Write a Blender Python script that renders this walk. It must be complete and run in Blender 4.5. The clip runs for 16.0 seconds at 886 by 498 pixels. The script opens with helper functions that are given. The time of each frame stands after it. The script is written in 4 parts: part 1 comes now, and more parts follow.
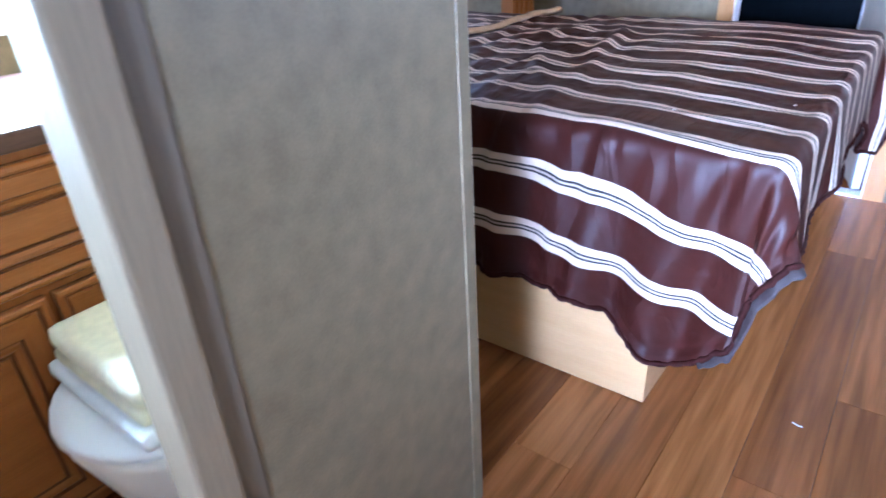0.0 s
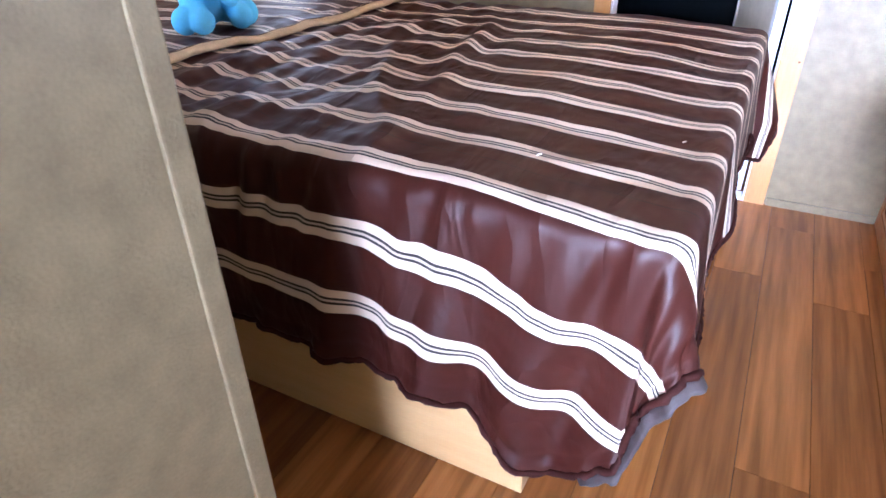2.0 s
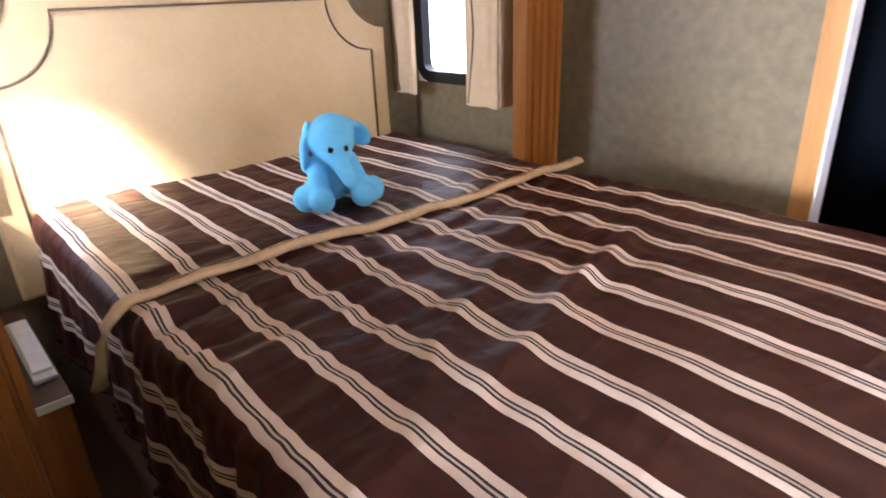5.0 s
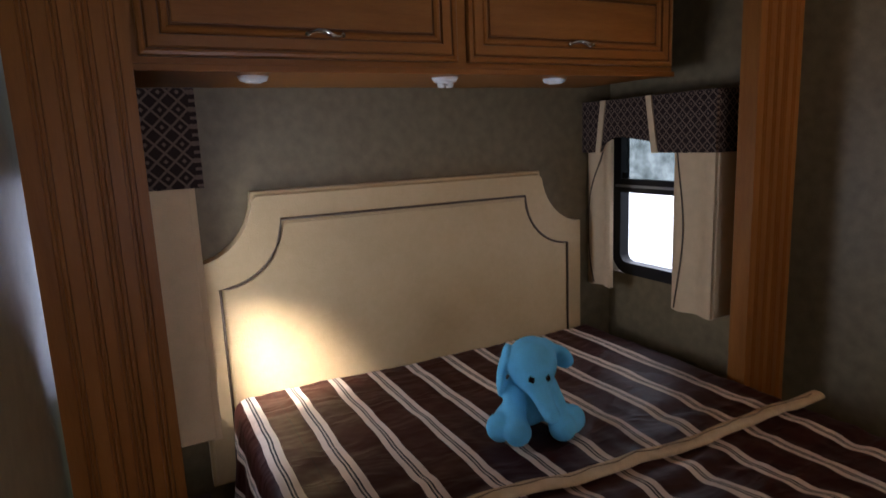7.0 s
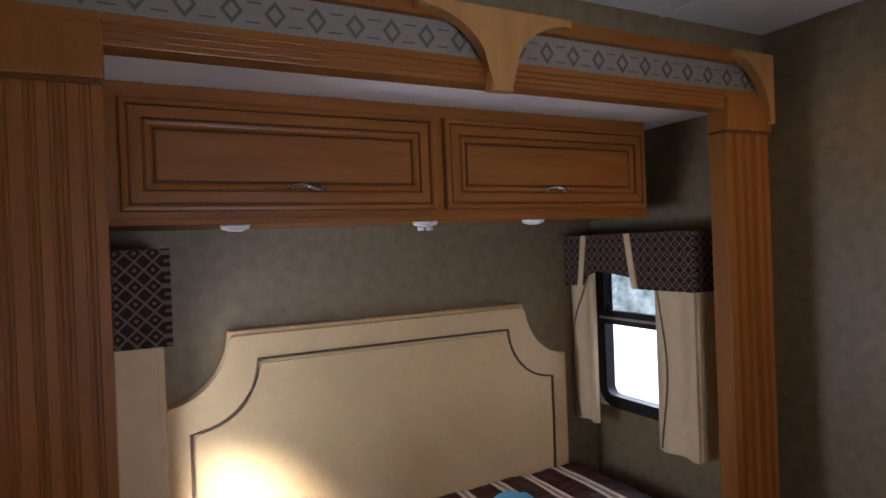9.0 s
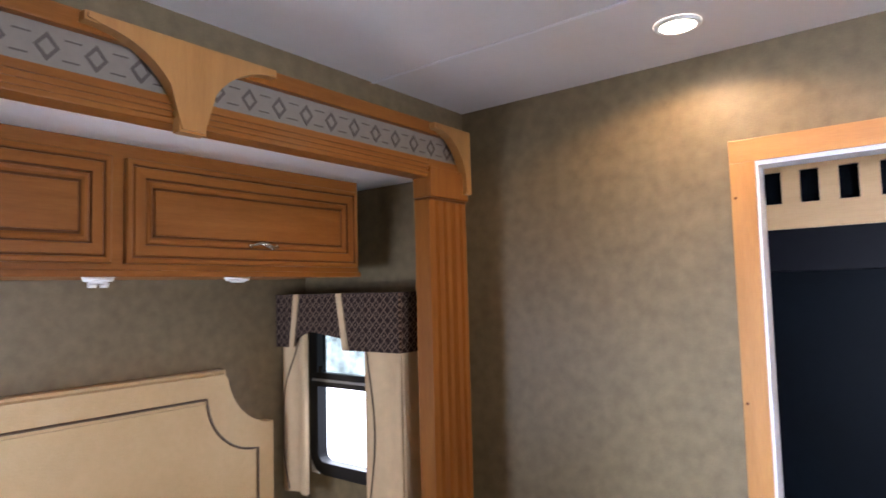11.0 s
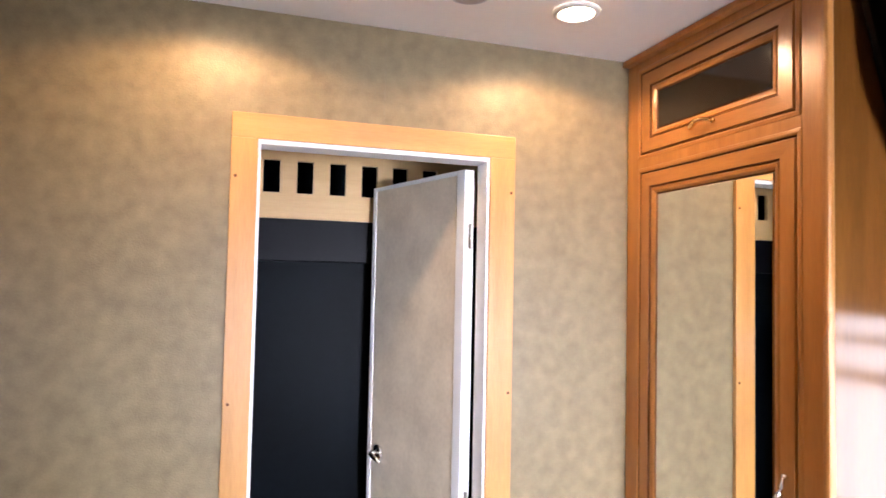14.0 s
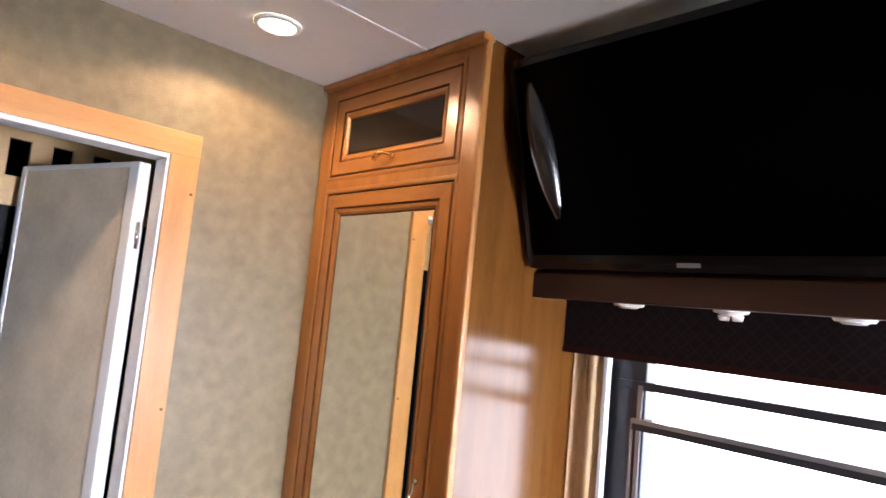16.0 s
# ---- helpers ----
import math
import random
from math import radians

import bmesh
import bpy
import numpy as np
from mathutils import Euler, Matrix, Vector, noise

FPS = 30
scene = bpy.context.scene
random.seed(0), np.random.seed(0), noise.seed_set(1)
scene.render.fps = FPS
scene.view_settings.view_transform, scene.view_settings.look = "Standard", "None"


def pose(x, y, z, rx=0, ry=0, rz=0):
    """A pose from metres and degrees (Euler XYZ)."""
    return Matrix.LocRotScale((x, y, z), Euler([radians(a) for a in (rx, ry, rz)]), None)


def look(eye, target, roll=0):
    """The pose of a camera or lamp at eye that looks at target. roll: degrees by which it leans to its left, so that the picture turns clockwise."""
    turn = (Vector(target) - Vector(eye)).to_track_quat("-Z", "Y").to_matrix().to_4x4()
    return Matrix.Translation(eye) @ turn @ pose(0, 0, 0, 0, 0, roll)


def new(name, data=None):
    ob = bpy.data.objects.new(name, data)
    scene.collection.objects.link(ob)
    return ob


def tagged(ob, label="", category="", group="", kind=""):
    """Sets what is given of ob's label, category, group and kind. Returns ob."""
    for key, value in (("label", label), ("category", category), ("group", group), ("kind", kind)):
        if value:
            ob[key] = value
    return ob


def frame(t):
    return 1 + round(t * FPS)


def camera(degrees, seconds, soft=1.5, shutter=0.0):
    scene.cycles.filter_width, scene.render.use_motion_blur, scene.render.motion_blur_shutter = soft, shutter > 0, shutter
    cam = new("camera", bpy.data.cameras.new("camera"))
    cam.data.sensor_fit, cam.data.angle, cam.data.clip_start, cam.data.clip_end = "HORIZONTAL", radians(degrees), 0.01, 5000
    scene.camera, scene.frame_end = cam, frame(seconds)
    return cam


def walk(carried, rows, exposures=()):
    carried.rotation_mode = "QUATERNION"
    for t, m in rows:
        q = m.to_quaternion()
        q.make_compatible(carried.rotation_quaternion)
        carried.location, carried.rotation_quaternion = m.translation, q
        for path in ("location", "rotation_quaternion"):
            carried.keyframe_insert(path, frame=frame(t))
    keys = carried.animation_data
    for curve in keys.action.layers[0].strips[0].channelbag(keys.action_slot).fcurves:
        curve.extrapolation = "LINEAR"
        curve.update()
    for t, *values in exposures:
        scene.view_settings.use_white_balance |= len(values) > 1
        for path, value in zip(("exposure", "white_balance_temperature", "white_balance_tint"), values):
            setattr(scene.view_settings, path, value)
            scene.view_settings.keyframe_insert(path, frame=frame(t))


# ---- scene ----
cam = camera(72.2, 16.0, shutter=0.3)
PATH = [
    (0, (0.0, 0.093, 1.084), (-1.11, 1.47, 0.151), -3.4),
    (0.5, (-0.059, 0.213, 1.11), (-0.943, 1.718, 0.133), -4.6),
    (1, (-0.08, 0.282, 1.117), (-0.837, 1.867, 0.161), -4.2),
    (1.5, (-0.077, 0.371, 1.11), (-0.87, 1.936, 0.15), -2.2),
    (2, (-0.095, 0.495, 1.097), (-0.913, 2.003, 0.069), -1.1),
    (2.5, (-0.096, 0.574, 1.104), (-0.939, 2.061, 0.066), -0.5),
    (3, (-0.099, 0.649, 1.121), (-1.004, 2.107, 0.095), 0.1),
    (3.5, (-0.114, 0.741, 1.155), (-1.061, 2.152, 0.1), 0.9),
    (4, (-0.147, 0.815, 1.199), (-1.176, 2.207, 0.197), -0.0),
    (4.5, (-0.18, 0.872, 1.237), (-1.302, 2.273, 0.355), -0.6),
    (5, (-0.132, 0.96, 1.297), (-1.51, 2.182, 0.519), -2.4),
    (7.3, (-0.366, 1.002, 1.534), (-2.158, 1.852, 1.278), -2.2),
    (7.6, (-0.34, 1.034, 1.552), (-2.161, 1.846, 1.395), -2.1),
    (8, (-0.36, 1.015, 1.593), (-2.189, 1.818, 1.507), -2.7),
    (8.2, (-0.355, 1.023, 1.601), (-2.193, 1.81, 1.558), -2.9),
    (10.3, (-0.333, 1.098, 1.655), (-1.841, 2.409, 1.73), -1.1),
    (10.5, (-0.332, 1.122, 1.643), (-1.779, 2.5, 1.738), -1.2),
    (10.6, (-0.341, 1.129, 1.647), (-1.742, 2.554, 1.735), -1.2),
    (11, (-0.362, 1.171, 1.642), (-1.587, 2.746, 1.777), -1.5),
    (11.5, (-0.38, 1.241, 1.649), (-1.411, 2.952, 1.76), -0.1),
    (12, (-0.388, 1.331, 1.648), (-1.219, 3.15, 1.655), 1.0),
    (12.5, (-0.442, 1.374, 1.62), (-0.92, 3.316, 1.653), 1.7),
    (13, (-0.576, 1.407, 1.63), (-0.629, 3.404, 1.724), -1.1),
    (13.2, (-0.606, 1.397, 1.641), (-0.52, 3.393, 1.729), -1.0),
    (13.5, (-0.686, 1.425, 1.644), (-0.311, 3.389, 1.714), -0.9),
    (13.7, (-0.671, 1.405, 1.634), (-0.222, 3.353, 1.705), 0.2),
    (14, (-0.691, 1.407, 1.643), (-0.095, 3.314, 1.724), 1.2),
    (14.5, (-0.651, 1.371, 1.638), (0.051, 3.242, 1.713), 2.6),
    (15, (-0.627, 1.363, 1.652), (0.309, 3.124, 1.793), 4.5),
    (15.2, (-0.604, 1.343, 1.658), (0.408, 3.062, 1.801), 5.1),
    (15.5, (-0.627, 1.369, 1.638), (0.567, 2.965, 1.805), 5.2),
    (16, (-0.627, 1.366, 1.637), (0.761, 2.792, 1.834), 5.5),
]


EXPOSURES = [(0, 1.75, 4300, 20), (1, 1.95, 4600, 21), (2, 1.9, 5000, 23), (3, 1.85, 5500, 24), (5, 1.75, 5750, 25), (7.3, -0.35, 5700, 22), (8.2, -0.3, 5650, 22),
             (10.3, 1.2, 5700, 22), (12, 1.25, 5700, 22), (14, 1.5, 6200, 22), (15, 1.55, 6200, 22), (16, 1.15, 6100, 20)]

walk(cam, [(t, look(eye, target, roll)) for t, eye, target, roll in PATH], EXPOSURES)

# ---- world and lights ----
world = bpy.data.worlds.new("world")
scene.world = world
world.use_nodes = True
_wn = world.node_tree
_sky = _wn.nodes.new("ShaderNodeTexSky")
_sky.sky_type = "NISHITA"
_sky.sun_disc = False
SUN_EL, SUN_AZ = 52.0, 160.0     # azimuth clockwise from +y
_sky.sun_elevation, _sky.sun_rotation = radians(SUN_EL), radians(SUN_AZ)
_wn.links.new(_sky.outputs[0], _wn.nodes["Background"].inputs[0])
_wn.nodes["Background"].inputs[1].default_value = 0.15

sun = new("sun", bpy.data.lights.new("sun", "SUN"))
sun.data.energy, sun.data.angle, sun.data.color = 5.0, radians(0.5), (1.0, 0.95, 0.86)
_d = Vector((math.sin(radians(SUN_AZ)) * math.cos(radians(SUN_EL)), math.cos(radians(SUN_AZ)) * math.cos(radians(SUN_EL)), math.sin(radians(SUN_EL))))
sun.matrix_world = look(_d * 20, (0, 0, 0))


def area(name, eye, target, sx, sy, watts, color, spread=180.0):
    l = bpy.data.lights.new(name, "AREA")
    l.shape, l.size, l.size_y, l.energy, l.color = "RECTANGLE", sx, sy, watts, color
    l.spread = radians(spread)
    ob = new(name, l)
    ob.matrix_world = look(eye, target)
    return ob


def spot(name, at, watts, color, degrees=120):
    l = bpy.data.lights.new(name, "SPOT")
    l.energy, l.color, l.spot_size, l.spot_blend, l.shadow_soft_size = watts, color, radians(degrees), 0.25, 0.03
    ob = new(name, l)
    ob.matrix_world = look(at, (at[0], at[1], 0))
    return ob


DAY = (0.86, 0.93, 1.0)
area("window_daylight_east", (0.93, 1.66, 1.25), (-1.7, 1.70, 2.25), 0.86, 0.6, 1.9, DAY, 64)
area("window_daylight_slide_north", (-2.02, 2.875, 1.25), (-1.75, 0, 1.4), 0.24, 0.5, 0.6, DAY)
area("window_daylight_slide_south", (-2.06, 0.855, 1.22), (-1.60, 3.5, 1.5), 0.3, 0.5, 8.0, DAY)
# added spot inside the south window, standing in for sun on the headboard
beam = spot("headboard_glow_spot", (-1.84, 0.95, 1.32), 330, (1.0, 0.93, 0.78), 30)
beam.matrix_world = look((-1.84, 0.95, 1.32), (-2.285, 1.40, 0.74))
beam.data.spot_blend = 1.0
beam.data.shadow_soft_size = 0.08
area("passage_daylight", (0.30, -1.66, 1.10), (0.50, 2.97, 0.75), 0.55, 0.9, 20.5, DAY, 54)
area("bathroom_daylight", (-1.66, 0.25, 1.22), (0, 0.25, 0.9), 0.9, 0.5, 64, (0.9, 1.0, 0.88))
WARM = (1.0, 0.64, 0.30)
spot("ceiling_lamp_glow_west", (-0.796, 2.707, 2.262), 5.0, WARM, 158)
spot("ceiling_lamp_glow_east", (0.045, 2.708, 2.262), 5.0, WARM, 158)


# ---- materials ----
def mat(name, color, rough=0.5, metal=0.0, spec=0.5, var=0.0, scale=8.0, bump=0.0, bump_scale=60.0, emit=None, stretch=(1, 1, 1), color2=None, detail=6.0, coat=0.0):
    """A principled surface with two scales of colour variation and a fine relief."""
    m = bpy.data.materials.new(name)
    m.use_nodes = True
    nt = m.node_tree
    b = nt.nodes["Principled BSDF"]
    b.inputs["Base Color"].default_value = (*color, 1)
    b.inputs["Roughness"].default_value = rough
    b.inputs["Metallic"].default_value = metal
    b.inputs["Specular IOR Level"].default_value = spec
    b.inputs["Coat Weight"].default_value = coat
    b.inputs["Coat Roughness"].default_value = 0.15
    tc = nt.nodes.new("ShaderNodeTexCoord")
    mp = nt.nodes.new("ShaderNodeMapping")
    mp.inputs["Scale"].default_value = stretch
    nt.links.new(tc.outputs["Object"], mp.inputs[0])
    if var or color2:
        n1 = nt.nodes.new("ShaderNodeTexNoise")
        n1.inputs["Scale"].default_value, n1.inputs["Detail"].default_value = scale, detail
        n2 = nt.nodes.new("ShaderNodeTexNoise")
        n2.inputs["Scale"].default_value, n2.inputs["Detail"].default_value = scale * 9, 3
        for n in (n1, n2):
            nt.links.new(mp.outputs[0], n.inputs["Vector"])
        mx = nt.nodes.new("ShaderNodeMath")
        mx.operation = "MULTIPLY_ADD"
        mx.inputs[1].default_value = 0.3
        nt.links.new(n2.outputs[0], mx.inputs[0])
        sc = nt.nodes.new("ShaderNodeMath")
        sc.operation = "MULTIPLY"
        sc.inputs[1].default_value = 0.7
        nt.links.new(n1.outputs[0], sc.inputs[0])
        nt.links.new(sc.outputs[0], mx.inputs[2])
        r = nt.nodes.new("ShaderNodeValToRGB")
        lo = color2 if color2 else tuple(c * (1 - var) for c in color)
        hi = color if color2 else tuple(min(1, c * (1 + var)) for c in color)
        r.color_ramp.elements[0].position, r.color_ramp.elements[1].position = 0.33, 0.67
        r.color_ramp.elements[0].color, r.color_ramp.elements[1].color = (*lo, 1), (*hi, 1)
        nt.links.new(mx.outputs[0], r.inputs[0])
        nt.links.new(r.outputs[0], b.inputs["Base Color"])
    if bump:
        nb = nt.nodes.new("ShaderNodeTexNoise")
        nb.inputs["Scale"].default_value, nb.inputs["Detail"].default_value = bump_scale, 4
        nt.links.new(mp.outputs[0], nb.inputs["Vector"])
        bp = nt.nodes.new("ShaderNodeBump")
        bp.inputs["Strength"].default_value, bp.inputs["Distance"].default_value = bump, 0.004
        nt.links.new(nb.outputs[0], bp.inputs["Height"])
        nt.links.new(bp.outputs[0], b.inputs["Normal"])
    if emit:
        b.inputs["Emission Color"].default_value = (*emit[0], 1)
        b.inputs["Emission Strength"].default_value = emit[1]
    return m


WALL = mat("mottled_vinyl_wallpaper", (0.218, 0.169, 0.089), 0.45, var=0.0, color2=(0.152, 0.116, 0.060), scale=26, bump=0.16, bump_scale=260, spec=0.4)
SOFFIT = mat("white_soffit_panel", (0.86, 0.85, 0.80), 0.6, var=0.02, scale=3, bump=0.05, bump_scale=300)
CEIL = mat("ceiling_white_vinyl", (0.72, 0.72, 0.70), 0.6, var=0.03, scale=3, bump=0.1, bump_scale=300)
OAK = mat("honey_trim_wood", (0.50, 0.250, 0.068), 0.38, color2=(0.39, 0.18, 0.044), scale=5, stretch=(6, 6, 0.6), bump=0.1, bump_scale=40, coat=0.2)
OAKH = mat("honey_trim_wood_level", (0.50, 0.255, 0.075), 0.38, color2=(0.40, 0.19, 0.052), scale=5, stretch=(0.6, 6, 6), bump=0.1, bump_scale=40, coat=0.2)
CHERRY = mat("glazed_cherry_wood", (0.310, 0.117, 0.021), 0.40, spec=0.2, color2=(0.228, 0.080, 0.0135), scale=5, stretch=(6, 6, 0.6), bump=0.08, bump_scale=40, coat=0.06)
CHERRYH = mat("glazed_cherry_wood_level", (0.310, 0.117, 0.021), 0.40, spec=0.2, color2=(0.228, 0.080, 0.0135), scale=5, stretch=(6, 0.6, 6), bump=0.08, bump_scale=40, coat=0.06)
GLAZE = mat("dark_glaze_line", (0.13, 0.046, 0.012), 0.55, spec=0.2)
MAPLE = mat("pale_maple_board", (0.68, 0.435, 0.19), 0.5, color2=(0.60, 0.36, 0.14), scale=4, stretch=(0.6, 6, 6), bump=0.05)
WHITE = mat("white_jamb_paint", (0.78, 0.79, 0.80), 0.4, var=0.03, scale=5)
# closet colours are near-black: the unlit interior's shade is put into them
NAVY = mat("closet_panel_in_shade", (0.0014, 0.0026, 0.0040), 0.42, var=0.5, scale=3, spec=0.03)
NAVY2 = mat("closet_band_in_shade", (0.0036, 0.0036, 0.0054), 0.40, var=0.2, scale=5, spec=0.06)
BLACKP = mat("black_plastic", (0.003, 0.003, 0.004), 0.14, spec=0.3)
SCREEN = mat("tv_screen_gloss", (0.0006, 0.0006, 0.0009), 0.10, spec=0.02)
DARKM = mat("dark_window_metal", (0.009, 0.010, 0.013), 0.35, metal=0.2)
SASHM = mat("blue_grey_sash_metal", (0.055, 0.062, 0.075), 0.32, metal=0.6, var=0.1, scale=12)
ALU = mat("grey_aluminium", (0.42, 0.45, 0.5), 0.35, metal=0.8)
CHROME = mat("brushed_nickel", (0.75, 0.74, 0.72), 0.18, metal=1.0)
BRASS = mat("polished_brass", (0.80, 0.62, 0.30), 0.2, metal=1.0)
MIRROR = mat("mirror_silver", (0.9, 0.91, 0.9), 0.01, metal=1.0)
DGLASS = mat("smoked_glass", (0.012, 0.007, 0.004), 0.08, spec=0.6)
TAN = mat("tan_faux_leather", (0.60, 0.44, 0.225), 0.5, color2=(0.52, 0.37, 0.175), scale=5, bump=0.25, bump_scale=180)
PIPING = mat("brown_piping", (0.10, 0.065, 0.035), 0.6)
CURTAIN = mat("tan_curtain_cloth", (0.62, 0.455, 0.26), 0.8, var=0.06, scale=30, bump=0.3, bump_scale=500)
STRAPC = mat("tan_strap_cloth", (0.56, 0.40, 0.22), 0.85, var=0.12, scale=40, bump=0.4, bump_scale=400)
PLUSH = mat("light_blue_plush", (0.17, 0.61, 0.93), 0.95, var=0.10, scale=25, bump=0.8, bump_scale=700)
EYE_BLACK = mat("toy_eye", (0.006, 0.006, 0.008), 0.2)
PUCK = mat("white_lamp_plastic", (0.75, 0.74, 0.70), 0.45)
LIT = mat("lit_lens", (1, 0.9, 0.7), 0.4, emit=((1.0, 0.80, 0.52), 22.0))
CREAM = mat("cream_plastic", (0.72, 0.68, 0.56), 0.5, var=0.04)
TOWEL = mat("pale_towel", (0.84, 0.79, 0.54), 0.95, var=0.08, scale=60, bump=0.8, bump_scale=600)
SHEET = mat("white_cloth", (0.75, 0.76, 0.74), 0.95, var=0.05, scale=30, bump=0.6, bump_scale=400)
LAMIN = mat("dark_laminate_top", (0.10, 0.052, 0.034), 0.5, spec=0.25, color2=(0.065, 0.032, 0.021), scale=6, stretch=(6, 0.6, 6))
GREYV = mat("grey_vent_metal", (0.32, 0.30, 0.30), 0.5, metal=0.3)


def ramp_mask(nt, src, lo, hi):
    n = nt.nodes.new("ShaderNodeMath")
    n.operation = "COMPARE"
    n.inputs[1].default_value, n.inputs[2].default_value = (lo + hi) / 2, (hi - lo) / 2
    nt.links.new(src, n.inputs[0])
    return n.outputs[0]


def comforter_material():
    """Brown satin woven with cream stripes; each stripe carries thin dark lines. The cloth's own coordinates drive it."""
    m = bpy.data.materials.new("brown_striped_satin")
    m.use_nodes = True
    nt = m.node_tree
    b = nt.nodes["Principled BSDF"]
    uv = nt.nodes.new("ShaderNodeUVMap")
    uv.uv_map = "cloth"
    sep = nt.nodes.new("ShaderNodeSeparateXYZ")
    nt.links.new(uv.outputs[0], sep.inputs[0])
    wob = nt.nodes.new("ShaderNodeTexNoise")
    wob.inputs["Scale"].default_value = 8
    nt.links.new(uv.outputs[0], wob.inputs["Vector"])
    add = nt.nodes.new("ShaderNodeMath")
    add.operation = "MULTIPLY_ADD"
    add.inputs[1].default_value = 0.012
    nt.links.new(wob.outputs[0], add.inputs[0])
    nt.links.new(sep.outputs[1], add.inputs[2])
    per = nt.nodes.new("ShaderNodeMath")
    per.operation = "MODULO"
    per.inputs[1].default_value = 0.142
    nt.links.new(add.outputs[0], per.inputs[0])
    hem_zone = nt.nodes.new("ShaderNodeMath")
    hem_zone.operation = "LESS_THAN"
    hem_zone.inputs[1].default_value = 0.845
    nt.links.new(add.outputs[0], hem_zone.inputs[0])
    shifted = nt.nodes.new("ShaderNodeMath")
    nt.links.new(per.outputs[0], shifted.inputs[0])
    nt.links.new(hem_zone.outputs[0], shifted.inputs[1])
    per = shifted
    seam = ramp_mask(nt, add.outputs[0], 1.2838, 1.2866)
    band = ramp_mask(nt, per.outputs[0], 0.048, 0.093)
    l1 = ramp_mask(nt, per.outputs[0], 0.0640, 0.0684)
    l2 = ramp_mask(nt, per.outputs[0], 0.0726, 0.0770)
    gr = ramp_mask(nt, per.outputs[0], 0.0640, 0.0770)
    thread = nt.nodes.new("ShaderNodeTexNoise")
    thread.inputs["Scale"].default_value = 14
    nt.links.new(uv.outputs[0], thread.inputs["Vector"])
    dark = nt.nodes.new("ShaderNodeValToRGB")
    dark.color_ramp.elements[0].color, dark.color_ramp.elements[1].color = (0.024, 0.0043, 0.0023, 1), (0.041, 0.0077, 0.0040, 1)
    nt.links.new(thread.outputs[0], dark.inputs[0])

    def mixc(fac, a, bcol):
        n = nt.nodes.new("ShaderNodeMix")
        n.data_type = "RGBA"
        nt.links.new(fac, n.inputs[0])
        nt.links.new(a, n.inputs[6])
        n.inputs[7].default_value = (*bcol, 1)
        return n.outputs[2]

    c = mixc(band, dark.outputs[0], (0.60, 0.48, 0.37))
    c = mixc(gr, c, (0.46, 0.38, 0.30))
    for l in (l1, l2):
        c = mixc(l, c, (0.022, 0.017, 0.017))
    c = mixc(seam, c, (0.016, 0.005, 0.004))
    nt.links.new(c, b.inputs["Base Color"])
    b.inputs["Roughness"].default_value = 0.50
    b.inputs["Sheen Weight"].default_value = 0.0
    b.inputs["Specular IOR Level"].default_value = 0.27
    fine = nt.nodes.new("ShaderNodeTexNoise")
    fine.inputs["Scale"].default_value, fine.inputs["Detail"].default_value = 11, 2
    nt.links.new(uv.outputs[0], fine.inputs["Vector"])
    bp = nt.nodes.new("ShaderNodeBump")
    bp.inputs["Strength"].default_value, bp.inputs["Distance"].default_value = 0.55, 0.014
    creased = nt.nodes.new("ShaderNodeMapping")
    creased.inputs["Scale"].default_value = (9, 3.2, 1)
    creased.inputs["Rotation"].default_value = (0, 0, 0.35)
    nt.links.new(uv.outputs[0], creased.inputs[0])
    fold = nt.nodes.new("ShaderNodeTexNoise")
    fold.inputs["Scale"].default_value, fold.inputs["Detail"].default_value, fold.inputs["Distortion"].default_value = 1.0, 2.5, 0.8
    nt.links.new(creased.outputs[0], fold.inputs["Vector"])
    ridge = nt.nodes.new("ShaderNodeMath")
    ridge.operation = "PINGPONG"
    ridge.inputs[1].default_value = 0.5
    nt.links.new(fold.outputs[0], ridge.inputs[0])
    both = nt.nodes.new("ShaderNodeMath")
    both.operation = "MULTIPLY_ADD"
    both.inputs[1].default_value = 2.2
    nt.links.new(ridge.outputs[0], both.inputs[0])
    nt.links.new(fine.outputs[0], both.inputs[2])
    nt.links.new(both.outputs[0], bp.inputs["Height"])
    nt.links.new(bp.outputs[0], b.inputs["Normal"])
    return m


def screen_material():
    """Insect screen: lets part of the light through."""
    m = bpy.data.materials.new("insect_screen")
    m.use_nodes = True
    nt = m.node_tree
    tr = nt.nodes.new("ShaderNodeBsdfTransparent")
    tc = nt.nodes.new("ShaderNodeTexCoord")
    no = nt.nodes.new("ShaderNodeTexNoise")
    no.inputs["Scale"].default_value, no.inputs["Detail"].default_value = 14, 6
    nt.links.new(tc.outputs["Object"], no.inputs["Vector"])
    r = nt.nodes.new("ShaderNodeValToRGB")
    r.color_ramp.elements[0].position, r.color_ramp.elements[1].position = 0.35, 0.65
    r.color_ramp.elements[0].color, r.color_ramp.elements[1].color = (0.27, 0.30, 0.29, 1), (0.50, 0.53, 0.52, 1)
    nt.links.new(no.outputs[0], r.inputs[0])
    nt.links.new(r.outputs[0], tr.inputs[0])
    nt.links.new(tr.outputs[0], nt.nodes["Material Output"].inputs[0])
    return m


MESHPANE = screen_material()
STRIPED = comforter_material()
LINING = mat("mauve_lining", (0.034, 0.022, 0.020), 0.7, var=0.12, scale=20, bump=0.3, bump_scale=60)
HEM = mat("brown_hem", (0.028, 0.007, 0.005), 0.8, spec=0.1, var=0.2, scale=40)


